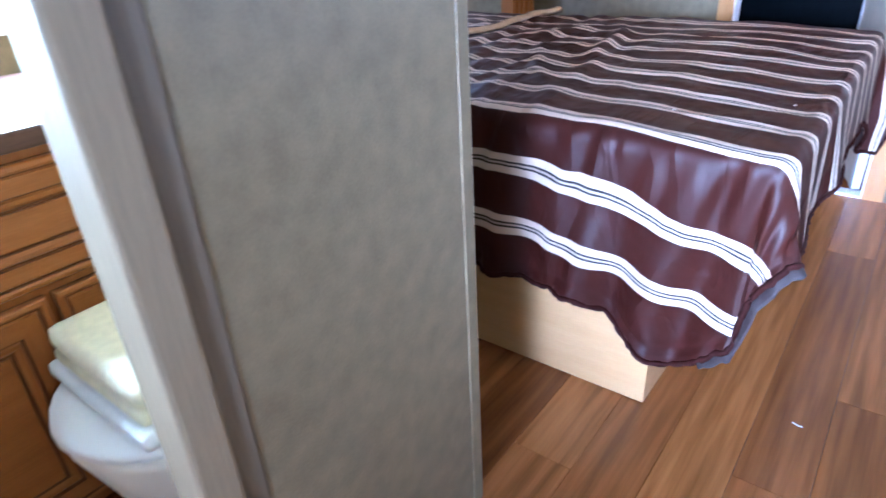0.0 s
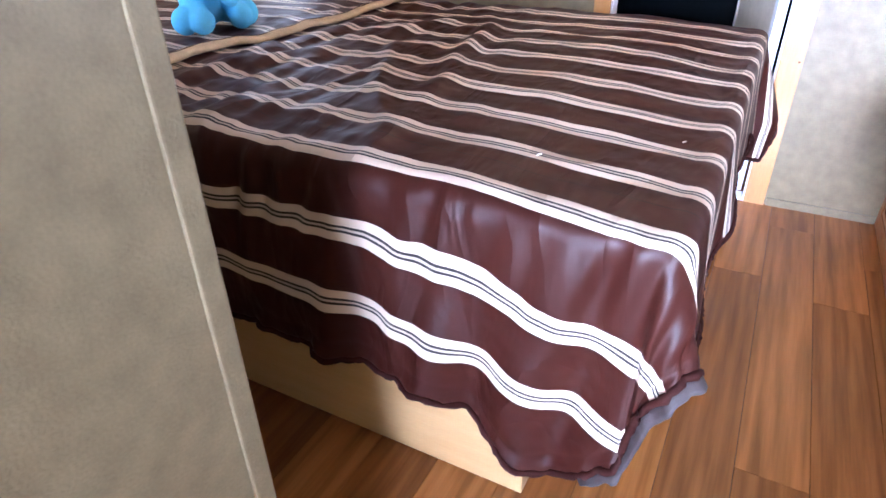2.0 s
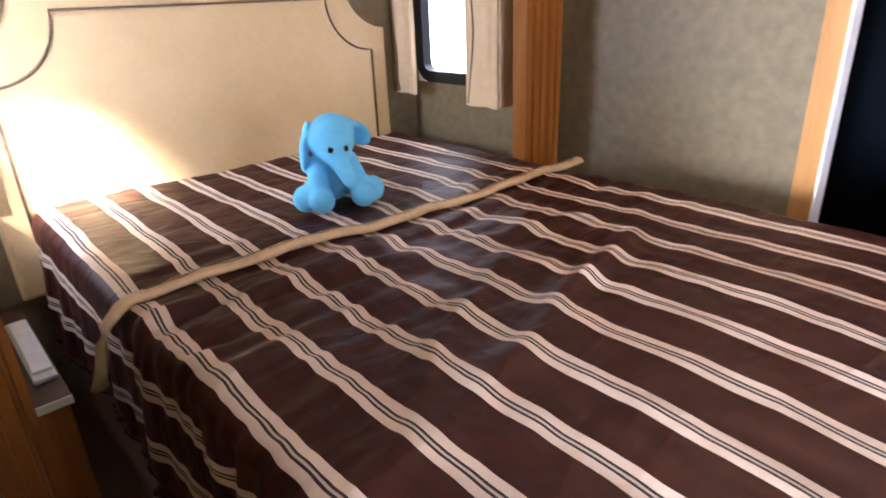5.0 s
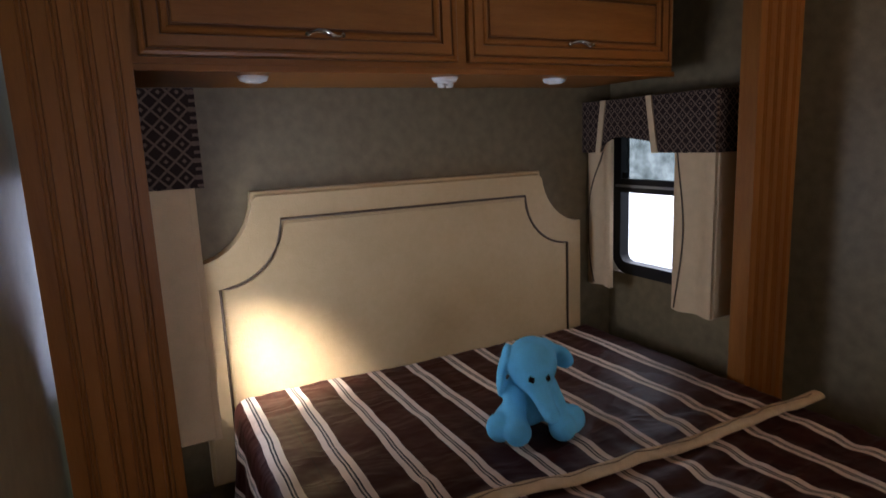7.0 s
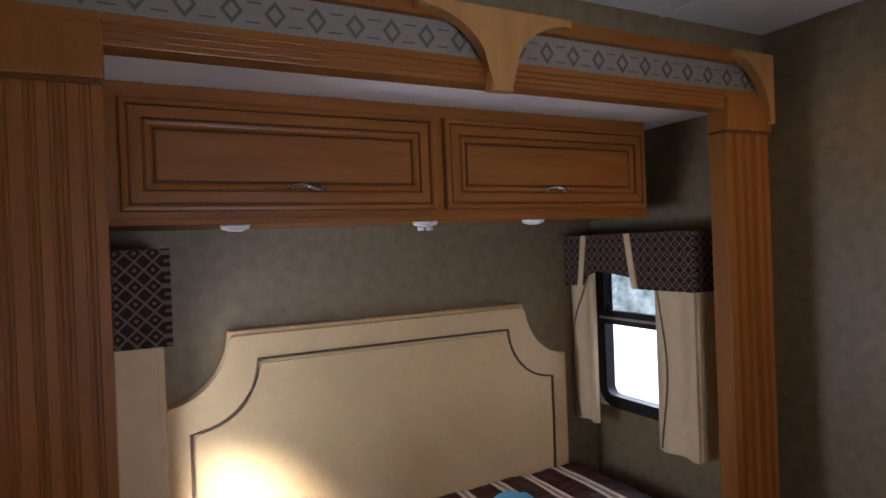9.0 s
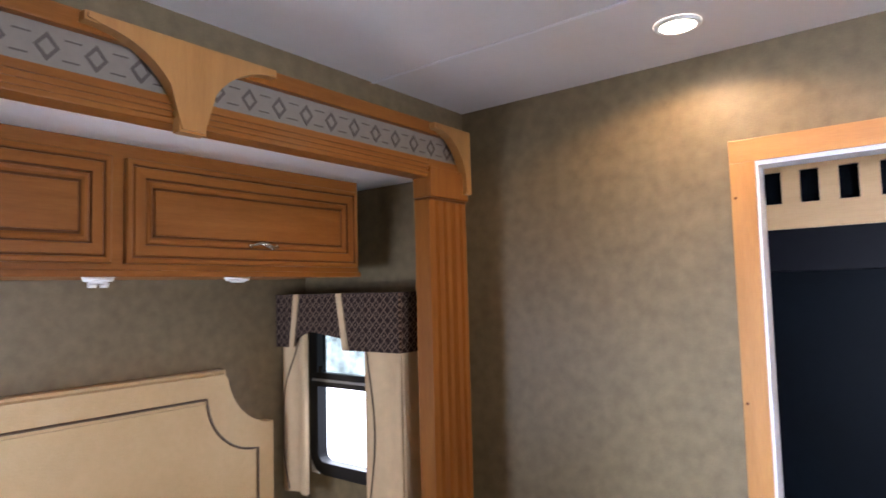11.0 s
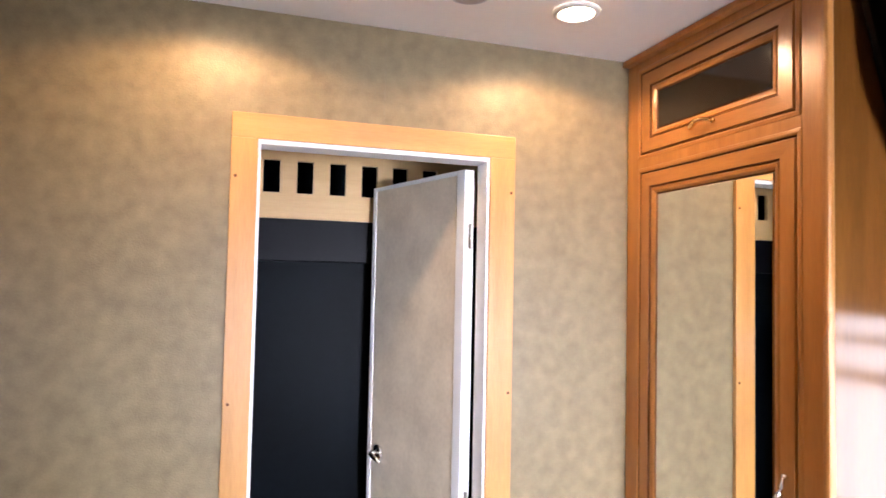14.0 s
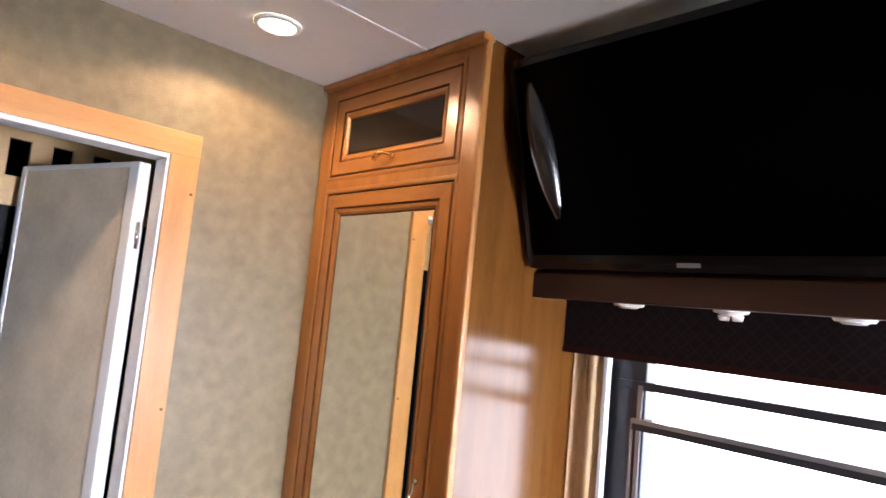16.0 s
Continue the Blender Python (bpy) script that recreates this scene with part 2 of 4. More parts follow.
def diamond_material(name, base, mark, sx, sz, axes, core=True):
    """A woven cloth with a repeating diamond figure. axes: the two object axes across and up."""
    m = bpy.data.materials.new(name)
    m.use_nodes = True
    nt = m.node_tree
    b = nt.nodes["Principled BSDF"]
    b.inputs["Roughness"].default_value = 0.85
    b.inputs["Specular IOR Level"].default_value = 0.15
    tc = nt.nodes.new("ShaderNodeTexCoord")
    sep = nt.nodes.new("ShaderNodeSeparateXYZ")
    nt.links.new(tc.outputs["Object"], sep.inputs[0])

    def tri(src, period):
        pp = nt.nodes.new("ShaderNodeMath")
        pp.operation = "PINGPONG"
        pp.inputs[1].default_value = period / 2
        nt.links.new(src, pp.inputs[0])
        dv = nt.nodes.new("ShaderNodeMath")
        dv.operation = "DIVIDE"
        dv.inputs[1].default_value = period / 2
        nt.links.new(pp.outputs[0], dv.inputs[0])
        return dv.outputs[0]

    a = tri(sep.outputs[axes[0]], sx)
    c = tri(sep.outputs[axes[1]], sz)
    s = nt.nodes.new("ShaderNodeMath")
    nt.links.new(a, s.inputs[0])
    nt.links.new(c, s.inputs[1])
    ring = ramp_mask(nt, s.outputs[0], 0.82, 1.18)
    mix = nt.nodes.new("ShaderNodeMix")
    mix.data_type = "RGBA"
    nt.links.new(ring, mix.inputs[0])
    mix.inputs[6].default_value, mix.inputs[7].default_value = (*base, 1), (*mark, 1)
    out = mix.outputs[2]
    if core:
        dot = ramp_mask(nt, s.outputs[0], -0.01, 0.28)
        mix2 = nt.nodes.new("ShaderNodeMix")
        mix2.data_type = "RGBA"
        nt.links.new(dot, mix2.inputs[0])
        nt.links.new(out, mix2.inputs[6])
        mix2.inputs[7].default_value = (*mark, 1)
        out = mix2.outputs[2]
    nt.links.new(out, b.inputs["Base Color"])
    fine = nt.nodes.new("ShaderNodeTexNoise")
    fine.inputs["Scale"].default_value = 600
    nt.links.new(tc.outputs["Object"], fine.inputs["Vector"])
    bp = nt.nodes.new("ShaderNodeBump")
    bp.inputs["Strength"].default_value, bp.inputs["Distance"].default_value = 0.4, 0.003
    nt.links.new(fine.outputs[0], bp.inputs["Height"])
    nt.links.new(bp.outputs[0], b.inputs["Normal"])
    return m


VALANCE = diamond_material("brown_diamond_valance_cloth", (0.028, 0.017, 0.014), (0.15, 0.105, 0.075), 0.034, 0.034, (0, 2))
# shaded copy of the valance cloth, darkened for the backlit east window
VALANCE_E = diamond_material("brown_diamond_valance_cloth_east_shaded", (0.008, 0.0042, 0.0045), (0.015, 0.008, 0.0085), 0.034, 0.034, (1, 2))
VALANCE_S = diamond_material("brown_diamond_valance_end", (0.028, 0.017, 0.014), (0.15, 0.105, 0.075), 0.034, 0.034, (1, 2))
INSET = mat("grey_fascia_cloth", (0.25, 0.215, 0.17), 0.8, var=0.06, scale=40, bump=0.3, bump_scale=500)
INSET_MARK = mat("grey_fascia_figure", (0.115, 0.09, 0.07), 0.8)


def plank_material():
    m = bpy.data.materials.new("floor_plank_vinyl")
    m.use_nodes = True
    nt = m.node_tree
    b = nt.nodes["Principled BSDF"]
    oi = nt.nodes.new("ShaderNodeObjectInfo")
    ramp = nt.nodes.new("ShaderNodeValToRGB")
    els = ramp.color_ramp.elements
    els[0].color, els[1].color = (0.175, 0.064, 0.015, 1), (0.37, 0.155, 0.038, 1)
    e = els.new(0.5)
    e.color = (0.26, 0.100, 0.024, 1)
    nt.links.new(oi.outputs["Random"], ramp.inputs[0])
    tc = nt.nodes.new("ShaderNodeTexCoord")
    mp = nt.nodes.new("ShaderNodeMapping")
    mp.inputs["Scale"].default_value = (40, 2.2, 40)
    nt.links.new(tc.outputs["Object"], mp.inputs[0])
    off = nt.nodes.new("ShaderNodeVectorMath")
    off.operation = "ADD"
    sc = nt.nodes.new("ShaderNodeVectorMath")
    sc.operation = "SCALE"
    sc.inputs[0].default_value = (7, 31, 5)
    nt.links.new(oi.outputs["Random"], sc.inputs["Scale"])
    nt.links.new(mp.outputs[0], off.inputs[0])
    nt.links.new(sc.outputs[0], off.inputs[1])
    n = nt.nodes.new("ShaderNodeTexNoise")
    n.inputs["Scale"].default_value, n.inputs["Detail"].default_value = 1.0, 6
    nt.links.new(off.outputs[0], n.inputs["Vector"])
    gr = nt.nodes.new("ShaderNodeValToRGB")
    gr.color_ramp.elements[0].color, gr.color_ramp.elements[1].color = (0.62, 0.58, 0.55, 1), (1.3, 1.28, 1.25, 1)
    gr.color_ramp.elements[0].position, gr.color_ramp.elements[1].position = 0.3, 0.7
    nt.links.new(n.outputs[0], gr.inputs[0])
    mx = nt.nodes.new("ShaderNodeMix")
    mx.data_type, mx.blend_type = "RGBA", "MULTIPLY"
    mx.inputs[0].default_value = 1.0
    nt.links.new(ramp.outputs[0], mx.inputs[6])
    nt.links.new(gr.outputs[0], mx.inputs[7])
    nt.links.new(mx.outputs[2], b.inputs["Base Color"])
    b.inputs["Roughness"].default_value = 0.27
    b.inputs["Specular IOR Level"].default_value = 0.45
    bp = nt.nodes.new("ShaderNodeBump")
    bp.inputs["Strength"].default_value, bp.inputs["Distance"].default_value = 0.12, 0.002
    nt.links.new(n.outputs[0], bp.inputs["Height"])
    nt.links.new(bp.outputs[0], b.inputs["Normal"])
    return m


PLANK = plank_material()
JOINT = mat("floor_joint", (0.11, 0.046, 0.016), 0.5)


# ---- mesh helpers ----
def finish(bm, name, materials, smooth=False):
    bmesh.ops.recalc_face_normals(bm, faces=bm.faces)
    me = bpy.data.meshes.new(name)
    bm.to_mesh(me)
    bm.free()
    for m in (materials if isinstance(materials, (list, tuple)) else [materials]):
        me.materials.append(m)
    if smooth:
        for p in me.polygons:
            p.use_smooth = True
    return me


def box(bm, x0, x1, y0, y1, z0, z1, bevel=0.0, mi=0):
    r = bmesh.ops.create_cube(bm, size=1)
    vs = r["verts"]
    for v in vs:
        v.co = Vector(((x0 + x1) / 2 + v.co.x * (x1 - x0), (y0 + y1) / 2 + v.co.y * (y1 - y0), (z0 + z1) / 2 + v.co.z * (z1 - z0)))
    fs = list({f for v in vs for f in v.link_faces})
    for f in fs:
        f.material_index = mi
    if bevel:
        es = list({e for v in vs for e in v.link_edges})
        bmesh.ops.bevel(bm, geom=es, offset=bevel, segments=2, affect="EDGES", profile=0.6)
    return bm


def prism(bm, pts, axis, a, b, mi=0):
    """Extrudes an outline of 2D points along an axis from a to b. axis x: points are (y, z); y: (x, z); z: (x, y)."""
    def at(p, h):
        return {"x": (h, p[0], p[1]), "y": (p[0], h, p[1]), "z": (p[0], p[1], h)}[axis]
    lo = [bm.verts.new(at(p, a)) for p in pts]
    hi = [bm.verts.new(at(p, b)) for p in pts]
    n = len(pts)
    fs = [bm.faces.new(lo), bm.faces.new(hi)]
    for i in range(n):
        fs.append(bm.faces.new((lo[i], lo[(i + 1) % n], hi[(i + 1) % n], hi[i])))
    for f in fs:
        f.material_index = mi
    return bm


def tube(bm, pts, r, seg=8, flat=1.0, mi=0):
    """A round bar along a line of points; flat squeezes it along z."""
    rings = []
    for i, p in enumerate(pts):
        p = Vector(p)
        d = (Vector(pts[min(i + 1, len(pts) - 1)]) - Vector(pts[max(i - 1, 0)])).normalized()
        up = Vector((0, 0, 1)) if abs(d.z) < 0.9 else Vector((0, 1, 0))
        u = d.cross(up).normalized()
        w = u.cross(d).normalized()
        rr = r[i] if isinstance(r, (list, tuple)) else r
        rings.append([bm.verts.new(p + u * math.cos(k * 2 * math.pi / seg) * rr + w * math.sin(k * 2 * math.pi / seg) * rr * flat) for k in range(seg)])
    for a, b in zip(rings, rings[1:]):
        for k in range(seg):
            f = bm.faces.new((a[k], a[(k + 1) % seg], b[(k + 1) % seg], b[k]))
            f.material_index = mi
    for ring in (rings[0], rings[-1]):
        bm.faces.new(ring).material_index = mi
    return bm


def disc(bm, x, y, z0, z1, r0, r1, seg=24, mi=0):
    return tube(bm, [(x, y, z0), (x, y, z1)], [r0, r1], seg, mi=mi)


def part(name, bm, material, parent, label="", smooth=False):
    ob = new(name, finish(bm, name, material, smooth))
    ob.parent = parent
    if label:
        tagged(ob, label)
    return ob


def thing(name, label, category, group="", at=(0, 0, 0)):
    ob = new(name)
    ob.empty_display_size = 0.05
    ob.location = at
    return tagged(ob, label, category, group)


def struct(name, bm, material, label="", category=""):
    return tagged(new(name, finish(bm, name, material)), label, category, kind="structure")


def B(*boxes, bevel=0.0):
    bm = bmesh.new()
    for b in boxes:
        box(bm, *b, bevel=bevel)
    return bm


# ---- the shell ----
CZ = 2.29            # bedroom ceiling
YN = 2.97            # closet wall
XW, XE = -1.656, 0.90
SX0, SY0, SY1, SZ = -2.35, 0.93, 2.80, 2.03   # bed slide-out: back, ends, ceiling

floor = struct("floor", B((-2.4, 1.0, -1.7, 4.0, -0.06, -0.006)), JOINT, "dark joints under wood-look plank flooring", "floor")
struct("slide_floor", B((SX0, -1.62, SY0, SY1, 0.0, 0.05)), JOINT, "dark floor of the bed slide-out", "floor")

struct("ceiling", B((-1.76, 0.96, -1.76, YN, CZ, CZ + 0.05)), CEIL, "smooth white vinyl ceiling panels with a thin seam", "ceiling")
struct("ceiling_seam", B((XW, 0.37, 2.494, 2.506, CZ - 0.004, CZ - 0.001), bevel=0.001), WHITE, "thin white batten over the ceiling seam", "trim")
struct("ceiling_slide", B((SX0, -1.60, SY0, SY1, SZ, SZ + 0.04)), SOFFIT, "white ceiling of the bed slide-out", "ceiling")

struct("wall_north", B((XW - 0.05, -0.700, YN, YN + 0.05, 0, CZ), (-0.062, XE + 0.05, YN, YN + 0.05, 0, CZ), (-0.700, -0.062, YN, YN + 0.05, 1.972, CZ)), WALL,
       "mottled taupe vinyl wallpaper around the closet door", "wall")
struct("wall_seam_north", B((-0.372, -0.366, YN - 0.0015, YN + 0.001, 2.03, CZ)), WALL, "vertical wallpaper seam above the door", "trim")
struct("wall_west_header", B((XW - 0.04, XW, 0.83, YN, SZ + 0.05, CZ), (XW - 0.04, XW, SY1 + 0.02, YN, 0, SZ + 0.05)), WALL, "dark taupe wall above the bed slide-out", "wall")
struct("wall_slide_back", B((SX0 - 0.04, SX0, SY0 - 0.04, SY1 + 0.04, 0, SZ + 0.05)), WALL, "taupe wallpaper behind the headboard", "wall")


def holed_wall_y(name, y0, y1, x0, x1, z0, z1, hx0, hx1, hz0, hz1, label):
    return struct(name, B((x0, hx0, y0, y1, z0, z1), (hx1, x1, y0, y1, z0, z1), (hx0, hx1, y0, y1, z0, hz0), (hx0, hx1, y0, y1, hz1, z1)), WALL, label, "wall")


def holed_wall_x(name, x0, x1, y0, y1, z0, z1, hy0, hy1, hz0, hz1, label):
    return struct(name, B((x0, x1, y0, hy0, z0, z1), (x0, x1, hy1, y1, z0, z1), (x0, x1, hy0, hy1, z0, hz0), (x0, x1, hy0, hy1, hz1, z1)), WALL, label, "wall")


holed_wall_y("wall_slide_north", SY1, SY1 + 0.04, SX0, -1.60, 0, SZ, -2.325, -1.80, 0.93, 1.60, "taupe end wall of the slide-out with a small window")
holed_wall_y("wall_slide_south", SY0 - 0.04, SY0, SX0, -1.60, 0, SZ, -2.325, -1.80, 0.93, 1.60, "taupe end wall of the slide-out with a small window")
holed_wall_x("wall_east", XE, XE + 0.05, -1.7, YN + 0.05, 0, CZ, 1.18, 2.245, 0.96, 1.60, "taupe side wall with a wide window")
struct("wall_closet", B((-1.35, -1.30, YN + 0.05, 3.9, 0, CZ), (0.45, 0.50, YN + 0.05, 3.9, 0, CZ), (-1.35, 0.50, 3.9, 3.95, 0, CZ), (-1.35, 0.50, YN + 0.05, 3.9, CZ, CZ + 0.04)), NAVY, "inside of the closet, coloured near-black for its shade", "wall")

# passage and bathroom behind the starting point
struct("wall_bath_side", B((-0.575, -0.53, 0.370, 0.806, 0, CZ), (-0.575, -0.53, -1.7, -0.42, 0, CZ), (-0.575, -0.53, -0.42, 0.370, 2.02, CZ)), WALL, "mottled grey-taupe wall panel beside the bathroom door", "wall")
struct("wall_bath_north", B((XW, -0.575, 0.77, 0.815, 0, CZ)), WALL, "taupe wall between bathroom and bed", "wall")
struct("corner_trim", B((-0.577, -0.526, 0.806, 0.834, 0, CZ), bevel=0.003), WALL, "taupe corner strip on the end of the wall panel", "trim")
struct("bath_trim_inner", B((-0.577, -0.527, 0.3355, 0.370, 0, 2.02), bevel=0.004), mat("grey_trim_strip", (0.135, 0.102, 0.060), 0.55, var=0.12, scale=30, stretch=(6, 6, 0.5), bump=0.1), "narrow grey-taupe strip beside the doorway", "trim")
struct("bath_door_trim", B((-0.590, -0.518, 0.285, 0.335, 0, 2.02), (-0.590, -0.518, -0.47, -0.42, 0, 2.02), (-0.590, -0.518, -0.42, 0.285, 1.97, 2.02), bevel=0.006), mat("pale_door_edge", (0.24, 0.18, 0.10), 0.55, var=0.12, scale=30, stretch=(6, 6, 0.5), bump=0.1), "pale greige edge of the bathroom doorway", "trim")
struct("wall_bath_west", B((-1.75, -1.70, -1.7, -0.25, 0, CZ), (-1.75, -1.70, 0.75, 0.815, 0, CZ), (-1.75, -1.70, -0.25, 0.75, 0, 0.92), (-1.75, -1.70, -0.25, 0.75, 1.5, CZ)), WALL, "bathroom wall with a window", "wall")
struct("wall_south", B((-1.75, 0.0, -1.75, -1.70, 0, CZ), (0.60, XE, -1.75, -1.70, 0, CZ), (0.0, 0.60, -1.75, -1.70, 0, 0.60), (0.0, 0.60, -1.75, -1.70, 1.60, CZ)), WALL, "taupe wall at the end of the passage", "wall")
struct("wall_bath_return", B((-1.70, XW, 0.77, 0.815, 0, CZ)), WALL, "taupe return of the bathroom wall", "wall")

struct("baseboard", B((0.006, 0.37, YN - 0.010, YN - 0.0005, 0, 0.03), (XW, -0.756, YN - 0.010, YN - 0.0005, 0, 0.03)), WALL, "low taupe base strip along the closet wall", "baseboard")

# closet door: honey trim, white jamb, open leaf
dt = tagged(new("door_1"), "honey wood door trim with a white inner jamb", "door frame", kind="structure")
part("trim", B((-0.75, -0.687, YN - 0.014, YN - 0.0005, 0, 1.966), bevel=0.002), OAK, dt, "honey wood side trim")
part("trim", B((-0.074, 0.0, YN - 0.014, YN - 0.0005, 0, 1.966), bevel=0.002), OAK, dt, "honey wood side trim")
part("trim", B((-0.75, 0.0, YN - 0.0145, YN - 0.0005, 1.966, 2.028), bevel=0.002), OAKH, dt, "honey wood head trim")
part("jamb", B((-0.6995, -0.680, YN - 0.006, YN + 0.07, 0, 1.954), bevel=0.002), WHITE, dt, "white painted jamb")
part("jamb", B((-0.081, -0.0625, YN - 0.006, YN + 0.07, 0, 1.954), bevel=0.002), WHITE, dt, "white painted jamb")
part("jamb", B((-0.6995, -0.0625, YN - 0.006, YN + 0.07, 1.954, 1.9715), bevel=0.002), WHITE, dt, "white painted head jamb")
part("threshold", B((-0.680, -0.081, YN - 0.004, YN + 0.06, -0.004, 0.012), bevel=0.003), WHITE, dt, "white threshold strip")
for zz in (0.55, 1.32, 1.87):
    for xx in (-0.738, -0.012):
        bm = bmesh.new()
        tube(bm, [(xx, YN - 0.016, zz), (xx, YN - 0.0135, zz)], 0.004, 8)
        part("screw_cap", bm, GLAZE, dt)

leaf = thing("closet_door", "open closet door leaf in taupe vinyl with white edges", "door", at=(-0.106, 3.035, 0))
leaf.rotation_euler = (0, 0, math.atan2(0.522, -0.166))
L = 0.543
part("panel", B((0.04, L - 0.012, -0.014, 0.014, 0.014, 1.928)), mat("pale_mottled_door_vinyl", (0.76, 0.67, 0.53), 0.3, color2=(0.56, 0.48, 0.37), scale=8, bump=0.12, bump_scale=260), leaf)
part("edge_strip", B((0.0, 0.040, -0.017, 0.017, 0.01, 1.942), bevel=0.003), WHITE, leaf, "white hinge-side edge")
part("edge_strip", B((L - 0.022, L, -0.017, 0.017, 0.01, 1.942), bevel=0.003), WHITE, leaf, "white latch-side edge")
part("edge_strip", B((0.0405, L - 0.0225, -0.017, 0.017, 1.928, 1.942), bevel=0.003), WHITE, leaf, "white top edge")
for side in (-1, 1):
    bm = bmesh.new()
    tube(bm, [(L - 0.078, side * 0.014, 1.03), (L - 0.078, side * 0.022, 1.03)], 0.026, 20)
    tube(bm, [(L - 0.078, side * 0.022, 1.03), (L - 0.078, side * 0.045, 1.03)], 0.009, 10)
    tube(bm, [(L - 0.078, side * 0.045, 1.03), (L - 0.103, side * 0.050, 1.026), (L - 0.143, side * 0.047, 1.018)], [0.009, 0.008, 0.006], 10)
    part("lever_handle", bm, CHROME, leaf, "chrome lever handle", True)
for zz in (0.25, 1.0, 1.75):
    bm = bmesh.new()
    tube(bm, [(-0.006, 0.0, zz - 0.035), (-0.006, 0.0, zz + 0.035)], 0.006, 10)
    part("hinge", bm, CHROME, leaf, "steel hinge barrel", True)

# slatted board and dark panels in the closet
bd = thing("slatted_closet_board", "pale maple closet header board with rectangular cut-outs", "shelf board", at=(0, 3.60, 0))
bm = bmesh.new()
box(bm, -1.295, 0.445, 0, 0.018, 1.825, 1.915)
box(bm, -1.295, 0.445, 0, 0.018, 2.03, 2.085)
prev = -1.295
k = 0
while -1.241 + 0.115 * k < 0.40:
    cx = -1.241 + 0.115 * k
    box(bm, prev, cx, 0, 0.018, 1.915, 2.03)
    prev = cx + 0.057
    k += 1
box(bm, prev, 0.445, 0, 0.018, 1.915, 2.03)
part("board", bm, MAPLE, bd)
struct("closet_header_band", B((-1.295, 0.445, 3.625, 3.645, 1.675, 1.835), bevel=0.004), NAVY2, "grey glossy band under the closet board, shade in its colour", "panel")
struct("closet_back_panel", B((-1.295, 0.445, 3.660, 3.680, 0.01, 1.70)), NAVY, "navy closet panel, its shade and soft sheen put into the colour", "panel")


# ---- windows ----
def window_y(name, y, out, x0, x1, z0, z1, zb, label):
    """A small sash window in an end wall. out: +1 when outside lies towards +y."""
    w = tagged(new(name), label, "window", kind="structure")
    f = 0.060
    ya, yb = sorted((y - out * 0.012, y + out * 0.035))
    bm = bmesh.new()
    r = 0.085
    outer, inner = [], []
    for (cx, cz, a0) in ((x1 - r, z1 - r, 0), (x0 + r, z1 - r, 90), (x0 + r, z0 + r, 180), (x1 - r, z0 + r, 270)):
        for i in range(6):
            a = radians(a0 + 18 * i)
            outer.append((cx + r * math.cos(a), cz + r * math.sin(a)))
            inner.append((cx + (r - f + 0.012) * math.cos(a), cz + (r - f + 0.012) * math.sin(a)))
    def ring(pts, yy):
        return [bm.verts.new((p[0], yy, p[1])) for p in pts]
    oa, ia, ob_, ib = ring(outer, ya), ring(inner, ya), ring(outer, yb), ring(inner, yb)
    n = len(outer)
    for i in range(n):
        j = (i + 1) % n
        bm.faces.new((oa[i], oa[j], ia[j], ia[i]))
        bm.faces.new((ob_[i], ob_[j], ib[j], ib[i]))
        bm.faces.new((ia[i], ia[j], ib[j], ib[i]))
        bm.faces.new((oa[i], oa[j], ob_[j], ob_[i]))
    part("window_frame", bm, DARKM, w, "black metal window frame")
    part("screen_pane", B((x0 + 0.012, x1 - 0.012, y + out * 0.018 - 0.001, y + out * 0.018 + 0.001, zb + 0.02, z1 - 0.012)), MESHPANE, w, "grey insect screen").visible_shadow = False
    part("sash_bar", B((x0 + 0.02, x1 - 0.02, y - 0.014, y + 0.014, zb - 0.028, zb + 0.028), bevel=0.004), DARKM, w, "black middle sash bar")
    part("sash_rail", B((x0 + 0.024, x1 - 0.024, y - 0.020, y + 0.0, zb - 0.006, zb + 0.004), bevel=0.001), ALU, w, "grey metal slide rail")
    part("latch", B((x0 + 0.075, x0 + 0.092, y - 0.022 * out - 0.008, y - 0.022 * out + 0.008, zb + 0.03, zb + 0.055), bevel=0.002), BLACKP, w, "small black latch")
    return w


window_y("window_1", SY1 + 0.006, 1, -2.325, -1.80, 0.93, 1.60, 1.300, "small black-framed sash window at the bed")
window_y("window_2", SY0 - 0.006, -1, -2.325, -1.80, 0.93, 1.60, 1.300, "small black-framed sash window at the bed")

w3 = tagged(new("window_3"), "wide window with dark metal frame and blind rails", "window", kind="structure")
wx = XE - 0.004
part("window_frame", B((wx - 0.012, wx + 0.04, 2.120, 2.245, 0.96, 1.60), (wx - 0.012, wx + 0.04, 1.18, 1.22, 0.96, 1.60), (wx - 0.012, wx + 0.04, 1.22, 2.120, 1.56, 1.60), (wx - 0.012, wx + 0.04, 1.22, 2.120, 0.96, 1.00), bevel=0.004), SASHM, w3, "dark grey metal window frame")
part("sash_bar", B((wx - 0.016, wx + 0.012, 1.22, 2.20, 1.478, 1.500), bevel=0.003), SASHM, w3, "dark blind rail")
part("sash_bar", B((wx - 0.020, wx + 0.012, 1.22, 2.15, 1.375, 1.405), bevel=0.003), SASHM, w3, "dark sash bar")
part("sash_rail", B((wx - 0.026, wx - 0.019, 1.22, 2.15, 1.393, 1.405), bevel=0.001), ALU, w3, "grey sash rail")
part("track", B((wx - 0.018, wx - 0.011, 2.126, 2.138, 1.0, 1.49), (wx - 0.018, wx - 0.011, 2.146, 2.154, 1.0, 1.40)), ALU, w3, "grey side track")
w4 = tagged(new("window_4"), "bathroom window with a pale frame", "window", kind="structure")
